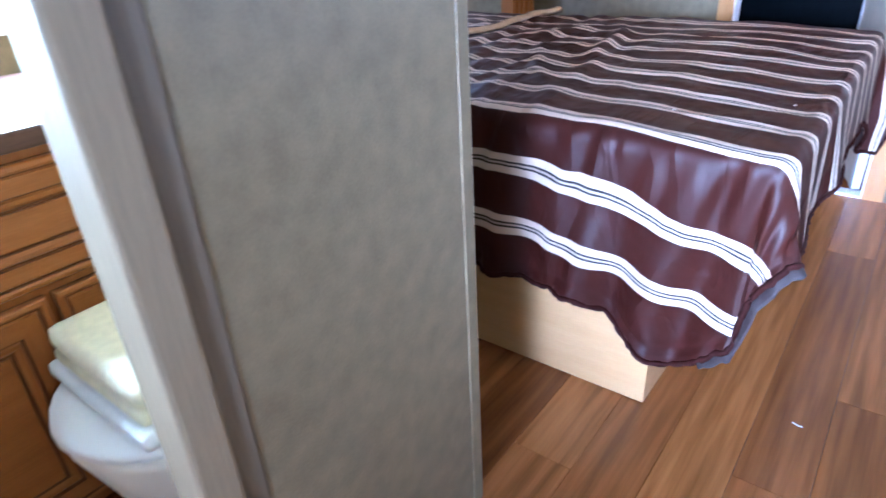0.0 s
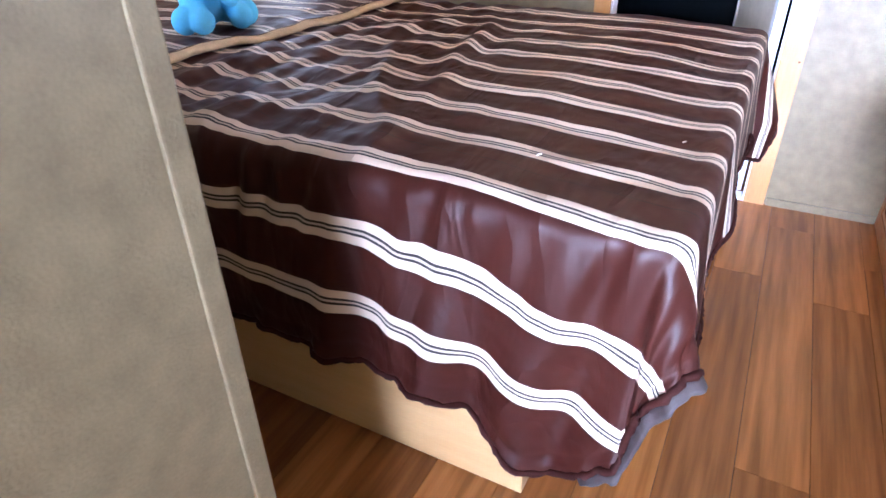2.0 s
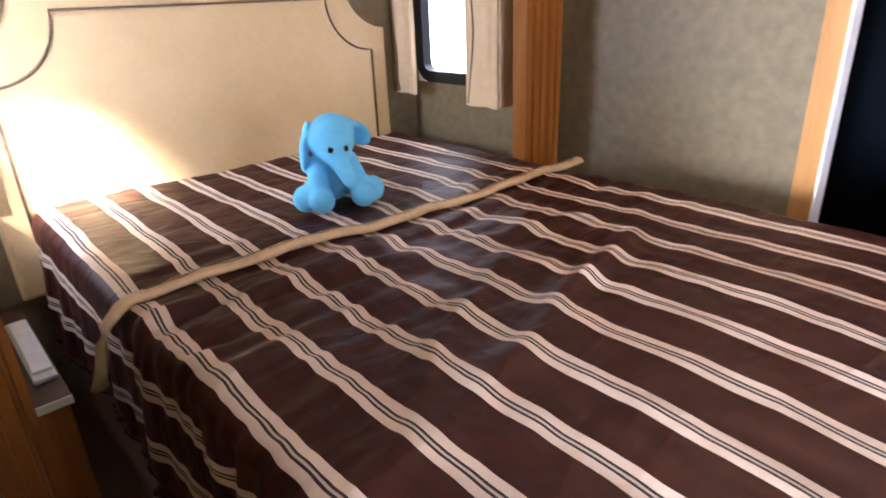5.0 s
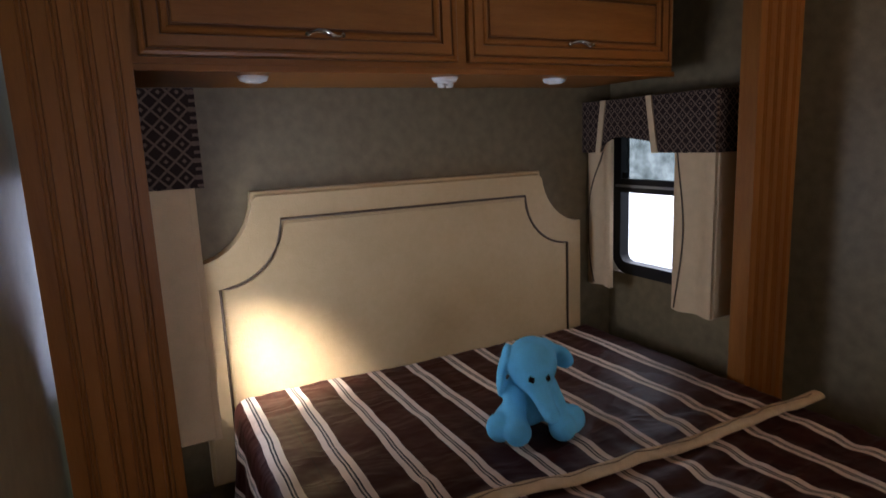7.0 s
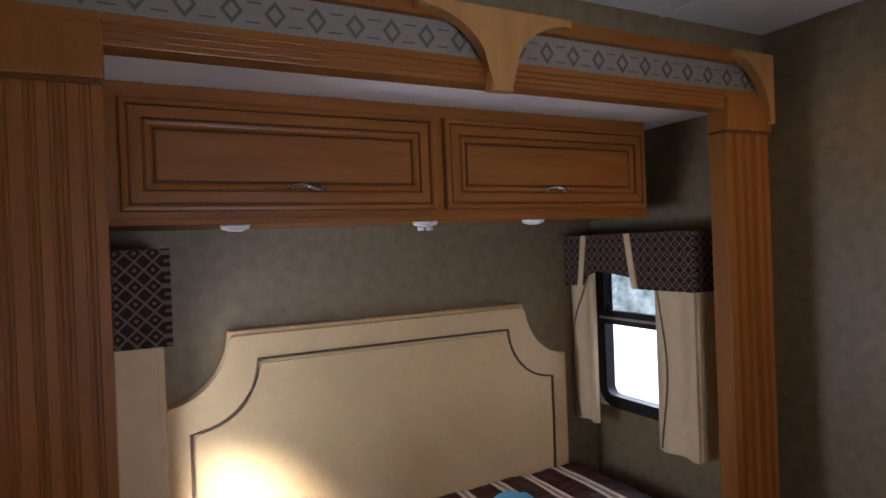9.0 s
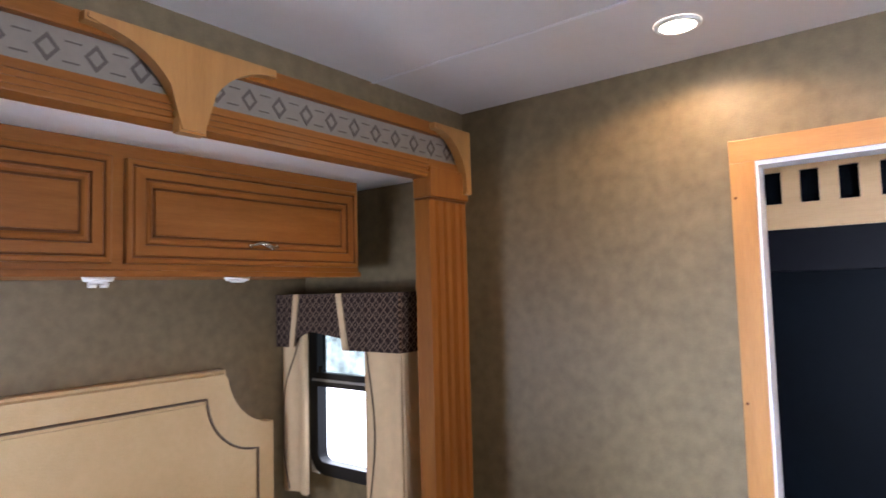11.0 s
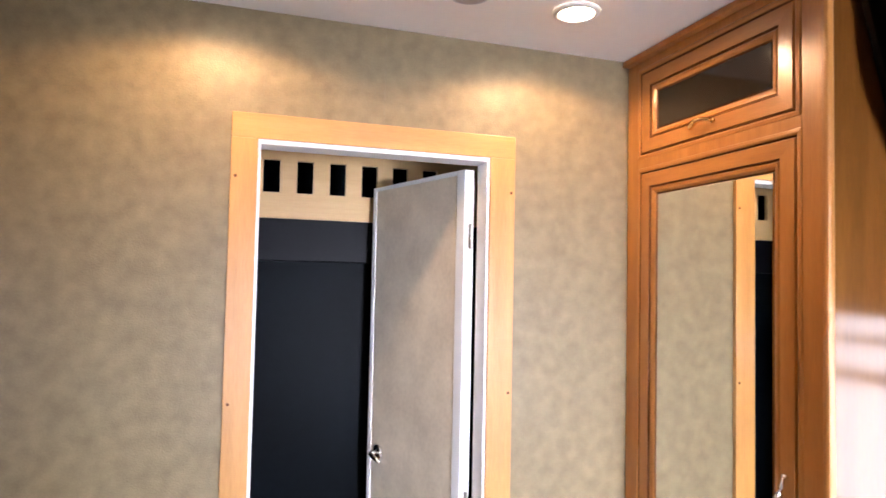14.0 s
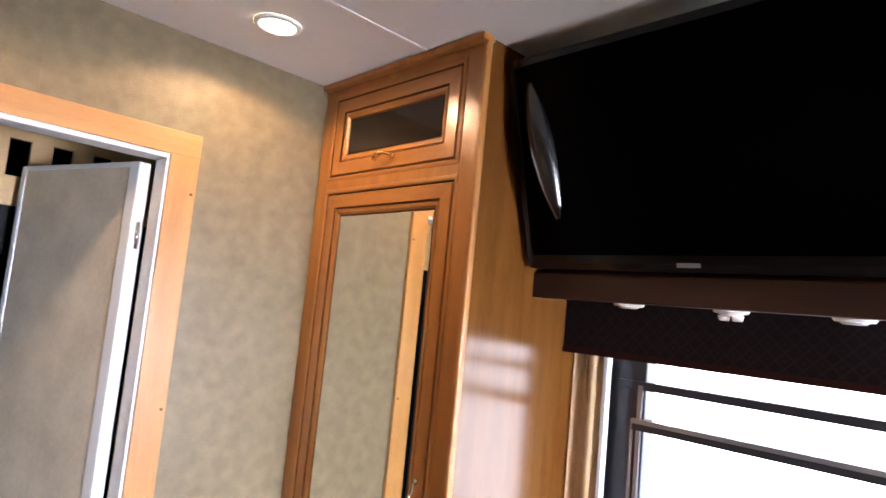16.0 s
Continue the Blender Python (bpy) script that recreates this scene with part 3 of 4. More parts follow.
part("window_frame", B((-1.735, -1.69, -0.25, 0.75, 0.92, 0.96), (-1.735, -1.69, -0.25, 0.75, 1.46, 1.50), (-1.735, -1.69, -0.25, -0.21, 0.96, 1.46), (-1.735, -1.69, 0.71, 0.75, 0.96, 1.46), (-1.73, -1.695, 0.24, 0.27, 0.96, 1.46)), WHITE, w4, "white window frame")

HAZE = mat("bright_hazy_distance", (0.5, 0.55, 0.5), 1.0, emit=((0.95, 0.98, 1.0), 1.7), var=0.2, scale=3)
HAZE_E = mat("bright_white_distance", (0.5, 0.55, 0.5), 1.0, emit=((0.93, 0.97, 1.0), 3.6), var=0.2, scale=3)
GREENERY = mat("bright_green_distance", (0.4, 0.5, 0.3), 1.0, emit=((0.62, 0.75, 0.52), 1.4), var=0.3, scale=3)
struct("backdrop_north", B((-9.0, 0.0, 5.2, 5.25, -1.5, 4.5)), HAZE, "overexposed daylight outside", "backdrop")
struct("backdrop_east", B((3.4, 3.45, -2.0, 8.0, -1.5, 4.5)), HAZE_E, "overexposed daylight outside", "backdrop")
struct("backdrop_south", B((-4.0, 4.0, -5.25, -5.2, -1.5, 4.0)), HAZE, "bright daylight beyond the passage", "backdrop")
struct("backdrop_west", B((-3.65, -3.6, -3.0, 0.4, -0.5, 2.0)), GREENERY, "bright greenery outside the bathroom", "backdrop")


# ---- slide-out woodwork ----
def fluted_column(name, y0, y1):
    c = thing(name, "fluted cherry-stained wooden pilaster beside the bed", "pilaster", "pilasters of the bed alcove")
    pts = [(-1.64, y0)]
    w = y1 - y0
    pts.append((-1.578, y0))
    for g in (0.17, 0.22, 0.39, 0.44, 0.58, 0.63, 0.68, 0.83, 0.88):
        for dy, dx in ((-0.0042, 0), (-0.0022, -0.0045), (0.0022, -0.0045), (0.0042, 0)):
            pts.append((-1.578 + dx, y0 + w * g + dy))
    pts.append((-1.578, y1))
    pts.append((-1.64, y1))
    bm = bmesh.new()
    prism(bm, pts, "z", 0.0, 1.938)
    part("shaft", bm, CHERRY, c)
    part("capital", B((-1.642, -1.566, y0 - 0.004, y1 + 0.004, 1.942, 2.04), bevel=0.004), CHERRY, c, "plain cherry capital block")
    part("collar", B((-1.640, -1.574, y0, y1, 1.934, 1.942)), GLAZE, c, "dark glaze line")
    return c


fluted_column("pilaster", 0.826, 1.014)
fluted_column("pilaster", 2.669, 2.866)

fa = thing("alcove_fascia", "honey wood fascia with patterned cloth insets and corbels", "fascia")
part("lower_rail", B((-1.640, -1.578, 1.0145, 2.6685, 2.006, 2.066), bevel=0.003), CHERRYH, fa, "cherry lower rail")
for zz in (2.020, 2.034, 2.048):
    part("bead", B((-1.578, -1.572, 1.0145, 2.6685, zz - 0.003, zz + 0.003), bevel=0.002), CHERRYH, fa, "thin cherry bead")
part("end_block", B((-1.640, -1.578, 2.669, 2.866, 2.0405, 2.066)), CHERRYH, fa, "cherry end block")
part("end_block", B((-1.640, -1.578, 0.826, 1.014, 2.0405, 2.066)), CHERRYH, fa, "cherry end block")
part("upper_rail", B((-1.650, -1.578, 0.826, 2.866, 2.150, 2.190), bevel=0.004), CHERRYH, fa, "cherry upper rail")
part("back_board", B((-1.650, -1.596, 0.826, 2.866, 2.0665, 2.1495)), INSET, fa, "grey woven inset cloth")
k = 0
y = 0.90
while y < 2.84:
    bm = bmesh.new()
    a, h, t = 0.022, 0.028, 0.008
    for sgn in (1, -1):
        for s2 in (1, -1):
            prism(bm, [(y + sgn * a, 2.108), (y, 2.108 + s2 * h), (y, 2.108 + s2 * (h - t * 1.4)), (y + sgn * (a - t), 2.108)], "x", -1.5965, -1.5945)
    part("woven_diamond", bm, INSET_MARK, fa)
    part("woven_dash", B((-1.5965, -1.5945, y + 0.030, y + 0.060, 2.126, 2.129)), INSET_MARK, fa)
    part("woven_dash", B((-1.5965, -1.5945, y + 0.026, y + 0.056, 2.086, 2.089)), INSET_MARK, fa)
    y += 0.086


def corbel_outline(yc, half_l, half_r, z0, z1, foot):
    """A shield shape with two hollow sides, as (y, z)."""
    pts = []
    if half_l:
        pts.append((yc - half_l, z1))
        for i in range(11):
            a = radians(90 * i / 10)
            pts.append((yc - half_l + (half_l - foot) * math.sin(a), z1 - 0.018 - (z1 - z0 - 0.040) * (1 - math.cos(a))))
        pts.append((yc - foot, z0))
    else:
        pts += [(yc, z1), (yc, z0)]
    if half_r:
        pts.append((yc + foot, z0))
        for i in range(11):
            a = radians(90 - 90 * i / 10)
            pts.append((yc + half_r - (half_r - foot) * math.sin(a), z1 - 0.018 - (z1 - z0 - 0.040) * (1 - math.cos(a))))
        pts.append((yc + half_r, z1))
    else:
        pts += [(yc, z0), (yc, z1)]
    return pts


for yc, hl, hr, z0 in ((1.850, 0.215, 0.215, 1.986), (2.868, 0.19, 0, 1.965), (0.824, 0, 0.19, 1.965)):
    bm = bmesh.new()
    prism(bm, corbel_outline(yc, hl, hr, z0, 2.182, 0.030), "x", -1.580, -1.548)
    bmesh.ops.bevel(bm, geom=[e for e in bm.edges if abs(e.verts[0].co.x + 1.548) < 1e-4 and abs(e.verts[1].co.x + 1.548) < 1e-4], offset=0.005, segments=2, affect="EDGES")
    part("corbel", bm, OAK, fa, "carved honey wood corbel")


# ---- cabinet doors ----
def raised_door(parent, axis, d, a0, a1, z0, z1, out, materials, centre=None, name="door", label="", rail=0.055):
    """A framed panel door lying in the plane axis = d, facing out (+1 or -1), spanning a0..a1 along the other level axis."""
    va, vh = materials
    def bx(p0, p1, q0, q1, r0, r1, bevel=0.0):
        bm = bmesh.new()
        lo, hi = sorted((d + out * p0, d + out * p1))
        if axis == "x":
            box(bm, lo, hi, q0, q1, r0, r1, bevel)
        else:
            box(bm, q0, q1, lo, hi, r0, r1, bevel)
        return bm
    w = rail + 0.028
    profile = [(0.0, 0.004, 0), (0.0, 0.016, 0), (0.003, 0.0195, 0), (0.010, 0.0205, 0), (0.0145, 0.018, 1), (0.016, 0.013, 1), (0.0185, 0.0135, 0), (0.021, 0.0185, 0),
               (w - 0.027, 0.0190, 1), (w - 0.0250, 0.013, 1), (w - 0.0225, 0.013, 0), (w - 0.019, 0.0168, 0), (w - 0.012, 0.0155, 0), (w - 0.006, 0.0105, 1), (w - 0.0035, 0.0065, 1), (w, 0.0065, 1)]

    def member(side):
        """One mitred side of the frame; its grooves hold the dark glaze."""
        bm = bmesh.new()
        rows = []
        for s, h, g in profile:
            ends = {"left": ((a0 + s, z0 + s), (a0 + s, z1 - s)), "right": ((a1 - s, z0 + s), (a1 - s, z1 - s)),
                    "low": ((a0 + s, z0 + s), (a1 - s, z0 + s)), "high": ((a0 + s, z1 - s), (a1 - s, z1 - s))}[side]
            rows.append([bm.verts.new((d + out * h, u, v) if axis == "x" else (u, d + out * h, v)) for u, v in ends])
        for p, ra, rb in zip(profile, rows, rows[1:]):
            bm.faces.new((ra[0], ra[1], rb[1], rb[0])).material_index = p[2]
        return bm

    door = part(name, bx(0.0, 0.006, a0, a1, z0, z1), GLAZE, parent, label)
    for side in ("left", "right"):
        part("stile", member(side), [va, GLAZE], door)
    for side in ("low", "high"):
        part("rail", member(side), [vh, GLAZE], door)
    cm, cl = centre if centre else (vh, "")
    g = w - 0.0015 if centre else w + 0.001
    part("centre_panel", bx(0.006, 0.0095 if centre else 0.0125, a0 + g, a1 - g, z0 + g, z1 - g, 0.002), cm, door, cl)
    return door


def pull(parent, axis, d, a, z, out, length, material, upright=False):
    """A bowed pull with a leaf-shaped back."""
    bm = bmesh.new()
    n = 11
    pts, rs = [], []
    for i in range(n):
        t = i / (n - 1)
        s = (t - 0.5) * length
        o = out * (0.006 + 0.020 * math.sin(math.pi * t))
        wob = 0.006 * math.sin(2 * math.pi * t)
        p = (s, wob) if not upright else (wob, s)
        pts.append((d + o, a + p[0], z + p[1]) if axis == "x" else (a + p[0], d + o, z + p[1]))
        rs.append(0.0035 + 0.004 * math.sin(math.pi * t) ** 2)
    tube(bm, pts, rs, 8)
    for e in (pts[0], pts[-1]):
        q = (d, e[1], e[2]) if axis == "x" else (e[0], d, e[2])
        tube(bm, [q, e], 0.006, 8)
    return part("pull", bm, material, parent, "bright metal bow pull", True)


oc = thing("overhead_cabinet", "cherry overhead cabinet with two panelled doors above the headboard", "cabinet")
part("body", B((SX0 + 0.001, -1.910, 1.0, 2.674, 1.70, SZ - 0.001), bevel=0.002), CHERRYH, oc)
part("light_rail", B((-1.920, -1.897, 1.0, 2.674, 1.695, 1.712), bevel=0.003), CHERRYH, oc, "cherry light rail")
d1 = raised_door(oc, "x", -1.910, 1.035, 1.835, 1.728, 1.992, 1, (CHERRY, CHERRYH), rail=0.045)
d2 = raised_door(oc, "x", -1.910, 1.870, 2.655, 1.728, 1.992, 1, (CHERRY, CHERRYH), rail=0.045)
pull(d1, "x", -1.890, 1.459, 1.785, 1, 0.09, CHROME)
pull(d2, "x", -1.890, 2.266, 1.785, 1, 0.09, CHROME)


def puck_light(x, y, z, spots=False):
    p = thing("puck_light", "white plastic puck light under the cabinet", "puck light", "puck lights under cabinets", at=(x, y, z))
    bm = bmesh.new()
    disc(bm, 0, 0, -0.0005, -0.013, 0.040, 0.034)
    part("housing", bm, PUCK, p, "", True)
    bm = bmesh.new()
    disc(bm, 0, 0, -0.013, -0.018, 0.026, 0.020)
    part("lens", bm, PUCK, p, "frosted lens", True)
    if spots:
        for s in (-1, 1):
            bm = bmesh.new()
            disc(bm, 0, s * 0.014, -0.0175, -0.029, 0.013, 0.010, 14)
            part("swivel_head", bm, PUCK, p, "white swivel head", True)


puck_light(-2.03, 1.30, 1.70)
puck_light(-2.03, 1.862, 1.70, True)
puck_light(-2.03, 2.27, 1.70)

# ---- headboard ----
hb = thing("headboard", "tan faux-leather headboard with hollow corners and dark piping", "headboard")


def hb_outline(y0, y1, zs, zt, ny, z0):
    pts = [(y1, z0), (y1, zs)]
    for i in range(1, 12):
        a = radians(90 * i / 12)
        pts.append((y1 - ny * math.sin(a), zt - (zt - zs) * math.cos(a)))
    pts.append((y1 - ny, zt))
    pts.append((y0 + ny, zt))
    for i in range(1, 12):
        a = radians(90 - 90 * i / 12)
        pts.append((y0 + ny * math.sin(a), zt - (zt - zs) * math.cos(a)))
    pts += [(y0, zs), (y0, z0)]
    return pts


bm = bmesh.new()
prism(bm, hb_outline(1.110, 2.600, 1.172, 1.382, 0.200, 0.45), "x", SX0 + 0.0005, -2.288)
bmesh.ops.bevel(bm, geom=[e for e in bm.edges if all(abs(v.co.x + 2.288) < 1e-4 for v in e.verts)], offset=0.014, segments=3, affect="EDGES")
part("padded_board", bm, TAN, hb)
line = [(-2.284, p[0], p[1]) for p in hb_outline(1.190, 2.520, 1.092, 1.292, 0.20, 0.62)]
bm = bmesh.new()
tube(bm, line, 0.0045, 6)
part("piping", bm, PIPING, hb, "dark brown piping", True)
bm = bmesh.new()
prism(bm, hb_outline(1.198, 2.512, 1.088, 1.284, 0.198, 0.62), "x", -2.29, -2.281)
bmesh.ops.bevel(bm, geom=[e for e in bm.edges if all(abs(v.co.x + 2.281) < 1e-4 for v in e.verts)], offset=0.006, segments=2, affect="EDGES")
part("inner_pad", bm, TAN, hb)

# ---- bed ----
BX0, BX1, BY0, BY1, BZ = -2.27, -0.120, 1.190, 2.64, 0.730
bed = thing("bed", "queen bed on a pale maple plywood base", "bed")
part("base", B((-2.27, -0.353, 1.292, 2.52, 0.004, 0.42), bevel=0.003), MAPLE, bed, "pale maple plywood base box")
part("mattress", B((BX0 + 0.01, BX1 - 0.035, BY0 + 0.035, BY1 - 0.03, 0.42, BZ - 0.075), bevel=0.04), SHEET, bed, "mattress under the cover")


def cover_point(a, b):
    """Where the cloth's point (a along the bed, b across it) comes to lie."""
    R = 0.045
    hx = max(0.0, a - (BX1 - R)) * (1 + 0.75 * smooth((b - 2.25) / 0.35))
    near = max(0.0, (BY0 + R) - b)
    far = max(0.0, b - (BY1 - R))
    hy = near if near > 0 else far
    sy = -1 if near > 0 else 1
    r = math.hypot(hx, hy)
    # puckers over the top, and a sag towards the foot
    near_strap = math.exp(-((a + 1.15) / 0.38) ** 2)
    z = BZ + 0.010 * noise.noise((a * 2.2, b * 3.1, 0.3)) + 0.005 * noise.noise((a * 7, b * 9, 4.0))
    ridge = 0.0
    for (ra, slope, amp, wid, seed) in ((-0.78, -0.25, 0.020, 0.030, 1.0), (-1.12, 0.30, 0.016, 0.035, 5.0), (-1.0, -0.55, 0.012, 0.025, 9.0), (-1.27, 0.05, 0.010, 0.03, 13.0)):
        c = ra + slope * (b - 1.9) + 0.05 * noise.noise((b * 4, seed, 0))
        fade = max(0.0, 1 - abs(b - (1.95 if seed < 3 else 1.7)) / 0.75)
        ridge += amp * math.exp(-((a - c) / wid) ** 2) * fade
    z += ridge + 0.0035 * (1 - abs(noise.noise((a * 3.5 + b * 2.0, b * 5.0 - a, 17.0)))) ** 4 + near_strap * 0.019 * noise.noise((a * 15, b * 5.0, 8.0)) + near_strap * 0.013 * noise.noise((a * 25, b * 3.5, 60.0)) * smooth((1.85 - b) / 0.4) + 0.004 * noise.noise((a * 4, b * 22, 2.0)) - 0.022 * smooth((a + 0.50) / 0.38)
    if r <= 0:
        return Vector((a, b, z))
    arc = R * math.pi / 2
    if r < arc:
        out, down = R * math.sin(r / R), R * (1 - math.cos(r / R))
    else:
        out, down = R, R + (r - arc)
    ux, uy = (hx / r, sy * hy / r)
    ex, ey = min(a, BX1 - R), min(max(b, BY0 + R), BY1 - R)
    # folds in the hanging part
    hang = min(1.0, max(0.0, (r - arc) / 0.25))
    along = a if hy > hx else b
    flare = 0.020 * hang * (1 + 0.0) + hang * 0.022 * noise.noise((along * 5.0, 2.0 if hy > hx else 7.0, down * 1.2))
    if hx > 0 and hy > 0:
        th = math.atan2(hy, hx)
        flare += (0.045 if near > 0 else 0.105) * hang * math.sin(2 * th)
    elif hy > 0:
        flare += 0.012 * hang * math.sin(a * 33 + 4 * noise.noise((a * 3, 5.0, down * 2))) * min(1.0, max(0.0, (a + 0.75) / 0.3)) * (1 if near > 0 else 0.3)
    if hy > hx:
        w = noise.noise((a * 9.0, 11.0, down * 2.5)) + 0.6 * noise.noise((a * 17.0 + down * 3, 21.0, down * 1.5))
        flare += 0.024 * hang * w
    else:
        flare += 0.010 * hang * noise.noise((b * 11.0, 31.0, down * 2.0))
    # gathers just below the near edge
    if near > 0:
        g = math.exp(-((near - 0.12) / 0.08) ** 2)
        flare += 0.015 * g * noise.noise((a * 26.0 + near * 6, near * 4.0, 41.0)) * smooth((a + 1.6) / 0.3)
    out += flare
    keep = max(0.0, 1 - r / arc)
    zz = BZ - down + (z - BZ) * max(keep, 0.35)
    return Vector((ex + ux * out, ey + uy * out, zz))


def smooth(t):
    t = min(1.0, max(0.0, t))
    return t * t * (3 - 2 * t)


def drift(a, b):
    """How far the cloth has slipped towards the near foot corner."""
    return 0.060 * smooth((a + 0.75) / 0.6) * smooth((1.155 - b) / 0.11) + 0.026 * smooth((a + 0.50) / 0.40) * smooth((1.50 - b) / 0.28)


def comforter():
    bm = bmesh.new()
    lay = bm.loops.layers.uv.new("cloth")
    a0, a1 = -2.275, BX1 + 0.205
    na, nb = 280, 220
    grid = []
    for i in range(na + 1):
        a = a0 + (a1 - a0) * i / na
        hx = max(0.0, a - (BX1 - 0.045))
        near = (0.418 + 0.098 * smooth((a + 0.50) / 0.20) - 0.11 * smooth((a + 0.29) / 0.16) + 0.006 * noise.noise((a * 14, 0, 0)) + 0.004 * noise.noise((a * 47, 3, 0))) * max(0.06, 1 - hx / 0.262)
        far = 0.40 * max(0.06, 1 - hx / 0.31)
        b0, b1 = BY0 + 0.045 - near, BY1 - 0.045 + far
        row = []
        for j in range(nb + 1):
            b = b0 + (b1 - b0) * j / nb
            p = cover_point(a, b)
            # puckered band along the near hem, below its stitch line
            up = (b - b0) / 0.032
            if up < 1.3:
                p.y -= 0.007 * max(0.0, 1 - up) * (0.5 + 1.6 * noise.noise((a * 38, b * 20, 51.0))) - 0.004 * math.exp(-((up - 1.05) / 0.16) ** 2)
                p.z += 0.004 * max(0.0, 1 - up) * noise.noise((a * 52, 7.0, 53.0))
            row.append((bm.verts.new(p), a, b))
        grid.append(row)
    for i in range(na):
        for j in range(nb):
            q = [grid[i][j], grid[i + 1][j], grid[i + 1][j + 1], grid[i][j + 1]]
            f = bm.faces.new([v[0] for v in q])
            f.smooth = True
            for lp, v in zip(f.loops, q):
                lp[lay].uv = (v[1], v[2] - 0.0335 + drift(v[1], v[2]))
    corner = [grid[i][0][0].co.copy() for i in range(na + 1)]
    rim = [grid[i][0][0].co.copy() for i in range(0, na + 1)] + [grid[na][j][0].co.copy() for j in range(1, nb + 1)] + [grid[i][nb][0].co.copy() for i in range(na - 1, -1, -1)]
    top = thing("comforter", "brown satin comforter with cream woven stripes, wrinkled on the bed", "comforter")
    ob = part("cloth", bm, [STRIPED, LINING], top, "striped brown satin", True)
    sol = ob.modifiers.new("thick", "SOLIDIFY")
    sol.thickness, sol.offset, sol.material_offset = 0.008, -1, 1
    bm = bmesh.new()
    tube(bm, rim, [0.0065 + 0.0045 * noise.noise((k * 0.9, 3, 1)) for k in range(len(rim))], 6)
    part("hem", bm, HEM, top, "puckered dark hem", True)
    # lining turned outward along the hem at the near foot corner
    bm = bmesh.new()
    rows = []
    i0 = int(na * 0.87)
    for i in range(i0, na + 1):
        t = (i - i0) / (na - i0)
        p = corner[i]
        d = 0.016 * math.sin(math.pi * min(1.0, t * 1.04)) ** 0.6 if 0 < t < 0.96 else 0.004
        wave = 0.010 * noise.noise((t * 7.0, 4.0, 0.0))
        rows.append([bm.verts.new((p.x + (0.010 + wave) * k + 0.004, p.y - 0.012 * k, p.z - d * k)) for k in (0.0, 0.35, 0.7, 1.0)])
    for ra, rb in zip(rows, rows[1:]):
        for k in range(3):
            bm.faces.new((ra[k], ra[k + 1], rb[k + 1], rb[k]))
    flap = part("turned_lining", bm, LINING, top, "mauve lining turned out at the corner", True)
    fs = flap.modifiers.new("thick", "SOLIDIFY")
    fs.thickness = 0.004
    return top


cover = comforter()

# tan strap laid across the bed
st = thing("strap", "tan padded cloth strap laid across the comforter", "strap")
pts = []
n = 46
for i in range(n + 1):
    t = i / n
    y = 2.70 - 1.48 * t
    x = -1.36 + 0.02 * math.sin(t * 5) - 0.03 * t
    pts.append((x, y, cover_point(x, min(max(y, BY0 + 0.05), BY1 - 0.05)).z + 0.012))
for (dx, y, dz) in ((-0.005, 1.195, -0.012), (-0.015, 1.165, -0.045), (-0.035, 1.150, -0.10), (-0.055, 1.140, -0.16), (-0.080, 1.132, -0.21)):
    pts.append((-1.392 + dx, y, BZ + 0.012 + dz))
bm = bmesh.new()
tube(bm, pts, 0.021, 12, 0.55)
part("padded_tube", bm, STRAPC, st, "", True)
bm = bmesh.new()
tube(bm, [(p[0] + 0.004 * math.sin(k * 1.7), p[1], p[2] + 0.0112) for k, p in enumerate(pts[1:46])], 0.0018, 5)
part("stitched_seam", bm, PIPING, st, "brown stitched seam")

